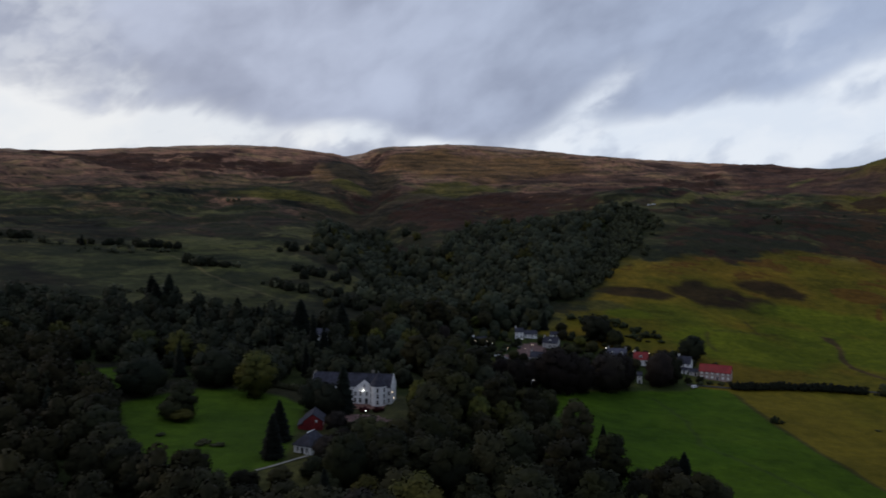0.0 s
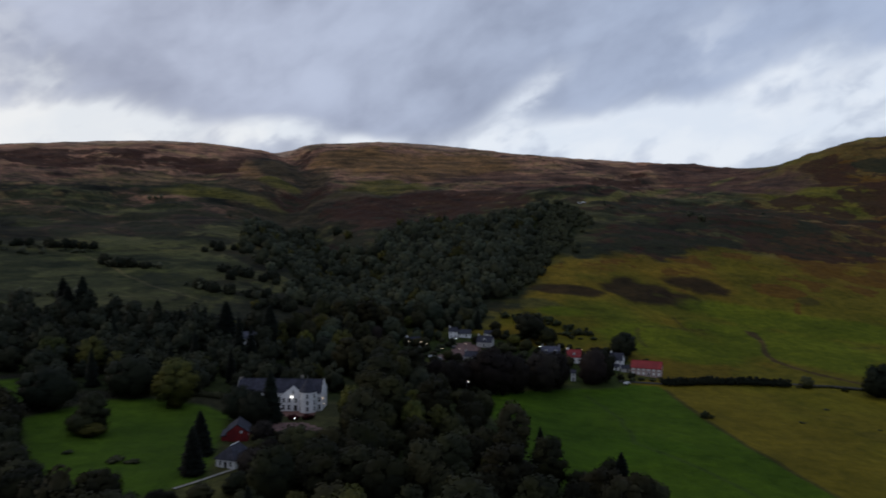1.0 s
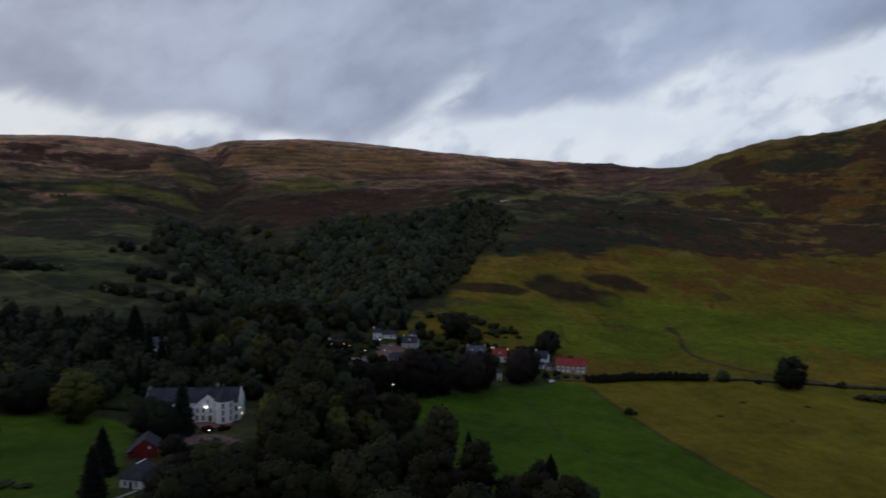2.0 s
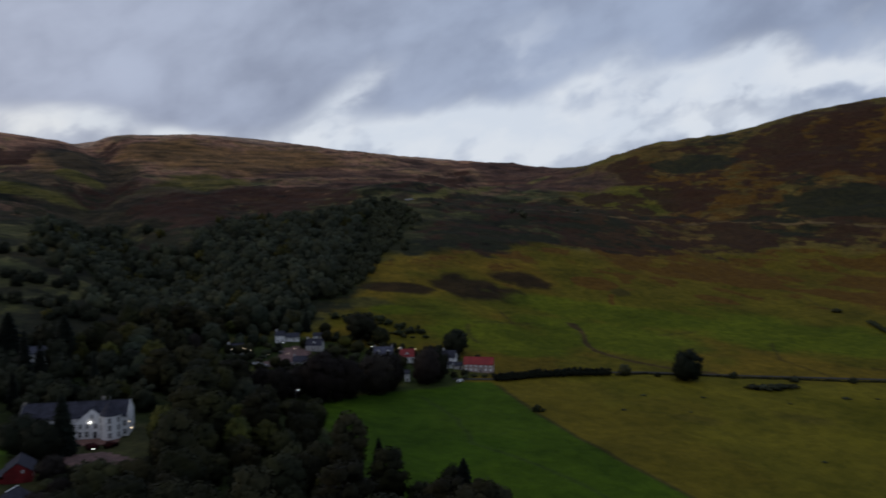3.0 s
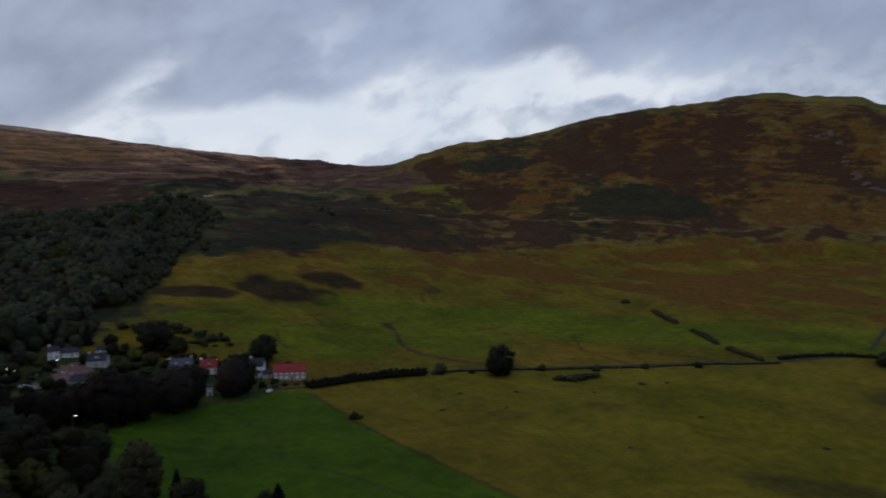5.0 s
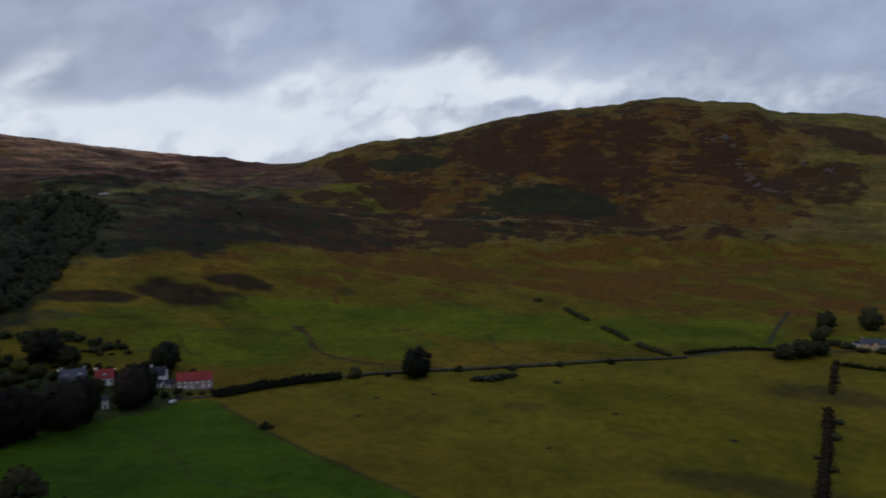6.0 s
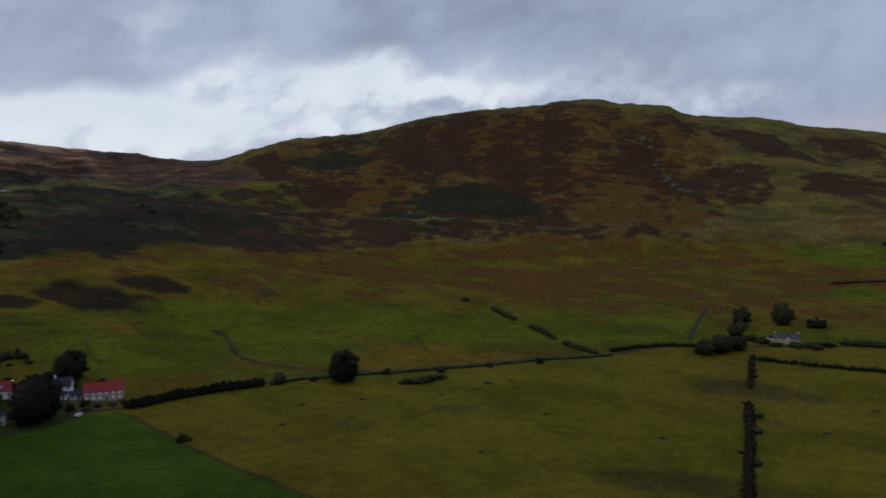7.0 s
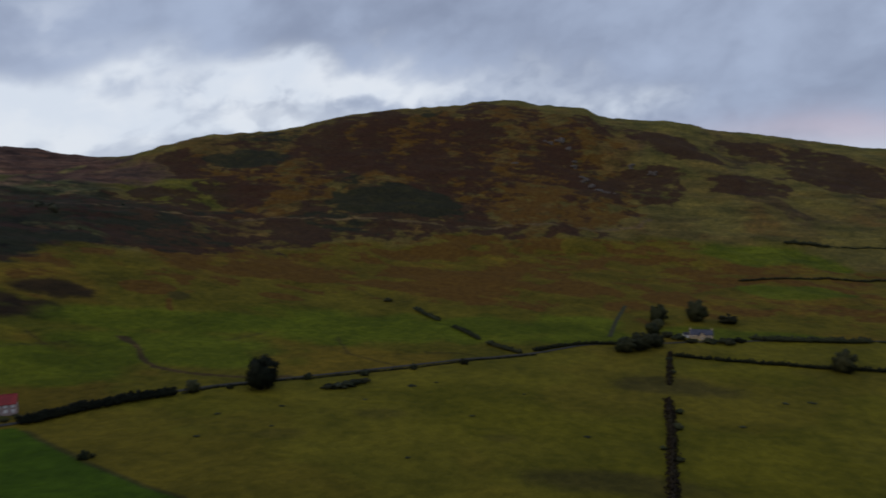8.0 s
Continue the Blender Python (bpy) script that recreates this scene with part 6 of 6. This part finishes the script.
for x, y in scatter(DRIVE_BANK, 5.0, grng, margin=1.0):
    tree("broad", x, y, grng.uniform(3.0, 5.2), grng.uniform(2.4, 3.6), "low dark green tree below the manor drive", "growth below the drive")
# rush tufts in the pasture
for x, y, r in ((340, 318, 3.4), (356, 312, 1.8), (300, 318, 1.5), (262, 340, 2.2), (232, 352, 2.0), (395, 150, 2.4), (452, 140, 2.6), (462, 128, 3.0), (330, 205, 2.2), (250, 250, 1.6), (318, 262, 1.8), (205, 330, 2.0), (236, 318, 1.4), (372, 262, 1.4)):
    tree("thorn", x, y, 0.45, r * 0.9, "low dark clump of rushes in the pasture", "rushes in the pasture")

hedge(((163, 396), (190, 397.5), (215, 396.5), (236, 393)), 4.8, 7.0, "tall thick dark hedge beside the green field", 0.22, 1.2, LEAF_DARK)
hedge(((240, 392), (262, 388), (292, 377), (330, 361), (374, 344), (414, 327), (462, 302)), 1.2, 2.2, "low thin roadside hedge", 0.45, 1.7, SCRUB)
hedge(((526, 459), (515, 438), (505, 417)), 3.6, 5.0, "thick dark hedge between sloping fields", 0.3, 1.5)
hedge(((493, 394), (484, 375), (474, 357)), 3.4, 4.6, "thick dark hedge between sloping fields", 0.3, 1.5)
hedge(((466, 344), (461, 328), (457, 312)), 3.4, 4.6, "thick dark hedge between sloping fields", 0.3, 1.5)
hedge(((470, 308), (492, 300), (517, 284), (535, 262), (550, 243)), 3.0, 3.8, "dark roadside hedge towards the farm", 0.3, 1.7)
hedge(((521, 223), (530, 190), (545, 135), (561, 99), (570, 70), (575, 30)), 3.2, 4.6, "dark field hedge below the farm", 0.35, 2.0)
hedge(((604, 190), (610, 174), (628, 142), (646, 114)), 4.8, 6.0, "thick dark hedge beyond the farm", 0.3, 1.7)
hedge(((650, 108), (668, 60), (680, 20)), 2.6, 3.4, "dark field hedge beyond the farm", 0.35, 2.2)
hedge(((416, 194), (390, 185), (352, 172), (318, 161), (287, 151), (250, 139), (215, 126)), 2.0, 5.2, "wide overgrown dark ditch hedge across the pasture", 0.6, 0.9, DITCH_LEAF)
hedge(((528, 229), (505, 222), (470, 211), (448, 204)), 1.6, 4.5, "low broken scrub along the pasture ditch", 0.8, 1.6, DITCH_LEAF)
hedge(((860, 258), (872, 241), (906, 189), (940, 150), (975, 124), (1010, 80)), 3.0, 4.5, "dark hedge line across the far fields", 0.4, 2.4)
hedge(((1085, 250), (1098, 225), (1109, 197)), 5.5, 9.0, "dark gorse thicket at the foot of the hill", 0.4, 2.2)
hedge(((1112, 190), (1130, 160), (1148, 120)), 2.6, 4.0, "thin dark gorse line at the foot of the hill", 0.5, 3.0)
hedge(((-104, 305), (-90, 306), (-62, 304)), 3.0, 4.5, "clipped dark hedge behind the lawn", 0.2, 1.5)

# scrub on the hillsides: beyond counting
srng = np.random.RandomState(23)
SLOPE = ((-330, 480), (-120, 520), (-70, 560), (-110, 700), (-160, 900), (-200, 1150), (-500, 1150), (-650, 900))
SCRUB_SETS = [(0.8, SCRUB, [crown_arrays(srng, 4.2, 3.2, -0.4, 4, 50, 0.5) for _ in range(6)]), (0.2, SCRUB, [crown_arrays(srng, 7.5, 3.8, -0.4, 5, 70, 0.6) for _ in range(4)])]
near_scrub = [p for p in scatter(SLOPE, 8.0, srng) if rough(np.array([p[0]]), np.array([p[1]]), 150, 3, 0.29)[0] + 0.35 * math.sin(ground_z(*p) / 4.0) > 1.2]
HIGH_SCRUB = ((186, 704), (240, 930), (283, 945), (390, 1000), (520, 900), (420, 740), (344, 725))
near_scrub += [p for p in scatter(HIGH_SCRUB, 10.0, srng) if rough(np.array([p[0]]), np.array([p[1]]), 120, 3, 0.61)[0] > 0.75]
for cx, cy, cn in ((-209, 634, 9), (-269, 684, 7), (-298, 688, 5), (-145, 578, 6), (-326, 661, 5), (-312, 666, 5), (-387, 680, 8), (-111, 568, 8), (-70, 537, 7), (-260, 484, 9), (-293, 487, 8), (-220, 505, 8), (-180, 520, 6)):
    near_scrub += [(cx + srng.normal() * 11, cy + srng.normal() * 5) for _ in range(cn)]
copse = []
for cx, cy, wide, deep, cn in ((-275, 698, 24, 8, 14), (-212, 632, 22, 6, 15), (-352, 702, 9, 6, 4), (-326, 706, 8, 5, 4), (-136, 566, 13, 6, 7), (-112, 640, 22, 12, 9), (-72, 525, 18, 6, 9), (-105, 563, 16, 7, 7), (-420, 705, 26, 9, 11), (-80, 640, 18, 14, 10), (-150, 760, 16, 30, 10)):
    copse += [(cx + srng.normal() * wide * 0.6, cy + srng.normal() * deep * 0.6) for _ in range(cn)]
wood("hillside_copse", copse, srng, far_sets, "small clumps of dark broadleaf trees on the slope", (0.55, 1.05))
wood("hillside_scrub", near_scrub, srng, SCRUB_SETS, "scattered dark gorse and thorn scrub on the slope")


def outcrop(x, y, size, seed):
    """A broken ledge of bare rock set in the hillside."""
    rr = np.random.RandomState(seed)
    h = thing("rock_outcrop", x, y, ground_z(x, y), 0, "broken grey rock outcrop on the steep hillside", "rock", "crags of the hill")
    for k in range(5):
        v, f = ICO2
        d = 1 + 0.22 * rr.uniform(-1, 1, (len(v), 1))
        s = size * rr.uniform(0.4, 0.8)
        px, py = rr.normal() * size * 0.7, rr.normal() * size * 0.5
        o = new("rock", mesh_of("rock", np.round(v * d * 2.2) / 2.2 * [s, s * 0.7, s * 0.55], f, ROCK))
        o.parent = h
        o.location = (px, py, ground_z(x + px, y + py) - h.location.z - s * 0.05)
    return h


for k, (b, r, s) in enumerate(((61.0, 1480, 9), (61.9, 1495, 10), (62.5, 1470, 8), (63.0, 1420, 8), (63.4, 1360, 9), (64.1, 1335, 8), (64.6, 1310, 9), (65.2, 1300, 7), (58.4, 1370, 6), (67.1, 1450, 9), (68.6, 1430, 8))):
    outcrop(r * math.sin(radians(b)), r * math.cos(radians(b)), s, k + 3)


# ---- lamps, vehicles ----
def street_lamp(x, y, height=5.0, turn=0, warm=True):
    h = thing("street_lamp", x, y, ground_z(x, y), turn, "lit street lamp on a steel column", "lamp", "lamps of the hamlet")
    bm = bmesh.new()
    tube(bm, (0, 0, -0.4), (0, 0, height), 0.08, 0.05, 8)
    part("column", bm, STEEL, h)
    bm = bmesh.new()
    tube(bm, (0, 0, height - 0.05), (0, -0.7, height + 0.15), 0.04, 0.035, 6)
    part("arm", bm, STEEL, h)
    part("lantern", box(bmesh.new(), -0.16, 0.16, -1.0, -0.7, height - 0.02, height + 0.16, 0.05), LAMP_WARM if warm else LAMP_WHITE, h, "glowing lantern")
    return h


for k, (x, y) in enumerate(((21, 452), (28, 454), (31, 450), (40, 441), (52, 466), (58, 455), (53, 445), (68, 471), (106, 456), (122, 453), (131, 450), (43.8, 347), (79, 386), (152, 440))):
    street_lamp(x, y, 7.0 if k == 11 else 5.0, 40 * k, k not in (4, 8, 11))
for x, y in ((-29, 266.4), (-19, 252.2)):
    h = thing("garden_lamp", x, y, ground_z(x, y), 0, "lit white lamp on a short post by the drive", "lamp")
    bm = bmesh.new()
    tube(bm, (0, 0, -0.3), (0, 0, 2.3), 0.07, 0.05, 8)
    part("post", bm, DARK_TRIM, h)
    bm = bmesh.new()
    bmesh.ops.create_icosphere(bm, subdivisions=2, radius=0.14, matrix=Matrix.Translation((0, 0, 2.42)))
    part("globe", bm, LAMP_WHITE, h, "bright white globe")


def car(x, y, turn, paint, colour, van=False):
    L, H = (2.6, 2.1) if van else (2.15, 1.45)
    h = thing("van" if van else "car", x, y, ground_z(x, y) + 0.16, turn, ("parked %s van on the rough ground" if van else "parked %s car on the gravel") % colour, "van" if van else "car", "parked vehicles")
    bm = bmesh.new()
    prof = [(-L, 0.3), (L, 0.3), (L, 0.75), (L - 0.5, 0.9 if not van else 1.1), (L - 1.1 if not van else L - 0.9, H), (-L + (0.5 if not van else 0.05), H), (-L, 0.95 if not van else H - 0.1)]
    a = [bm.verts.new((p, -0.85 if q < 1.0 else -0.72, q)) for p, q in prof]
    b = [bm.verts.new((p, 0.85 if q < 1.0 else 0.72, q)) for p, q in prof]
    bm.faces.new(a)
    bm.faces.new(b[::-1])
    for i in range(len(prof)):
        bm.faces.new((a[i], b[i], b[(i + 1) % len(prof)], a[(i + 1) % len(prof)]))
    bmesh.ops.recalc_face_normals(bm, faces=bm.faces[:])
    bmesh.ops.bevel(bm, geom=bm.edges[:], offset=0.05, segments=1, affect="EDGES")
    body = part("body", bm, paint, h)
    for s in (-1, 1):
        part("side_window", box(bmesh.new(), -L + 0.8, L - 1.35, s * 0.785 - 0.05, s * 0.785 + 0.05, 0.95, H - 0.18, 0.02), GLASS, body)
        part("headlight", box(bmesh.new(), L - 0.03, L + 0.03, s * 0.6 - 0.15, s * 0.6 + 0.15, 0.55, 0.7, 0.02), WHITE_PAINT, body)
        for wx in (-L + 0.75, L - 0.8):
            bm = bmesh.new()
            tube(bm, (wx, s * 0.68, 0.18), (wx, s * 0.88, 0.18), 0.33, 0.33, 14)
            w = part("wheel", bm, RUBBER, h)
            bm = bmesh.new()
            tube(bm, (wx, s * 0.87, 0.18), (wx, s * 0.90, 0.18), 0.2, 0.18, 10)
            part("rim", bm, STEEL, w)
    bm = bmesh.new()
    vs = [bm.verts.new(p) for p in ((L - 0.52, -0.62, 0.93 if not van else 1.13), (L - 0.52, 0.62, 0.93 if not van else 1.13), (L - 1.06 if not van else L - 0.88, 0.6, H - 0.06), (L - 1.06 if not van else L - 0.88, -0.6, H - 0.06))]
    us = [bm.verts.new(v.co + Vector((0.04, 0, 0.03))) for v in vs]
    bm.faces.new(us)
    bm.faces.new(vs[::-1])
    for i in range(4):
        bm.faces.new((vs[i], vs[(i + 1) % 4], us[(i + 1) % 4], us[i]))
    part("windscreen", bm, GLASS, body)
    return h


for x, y, tn, p, c in ((34, 437, 20, CAR_WHITE, "white"), (36.5, 434.5, 20, CAR_WHITE, "white"), (38.5, 432, 22, CAR_SILVER, "silver"), (53, 438, 60, CAR_SILVER, "silver"), (56, 440, 62, CAR_BLUE, "blue"),
                       (59, 442, 58, CAR_WHITE, "white"), (62, 445, 60, CAR_DARK, "dark"), (50, 462, 100, CAR_DARK, "dark"), (142, 397, 35, CAR_WHITE, "white")):
    car(x, y, tn, p, c)
car(274, 944, 20, CAR_WHITE, "white", True)
car(281, 948, 15, CAR_WHITE, "white", True)
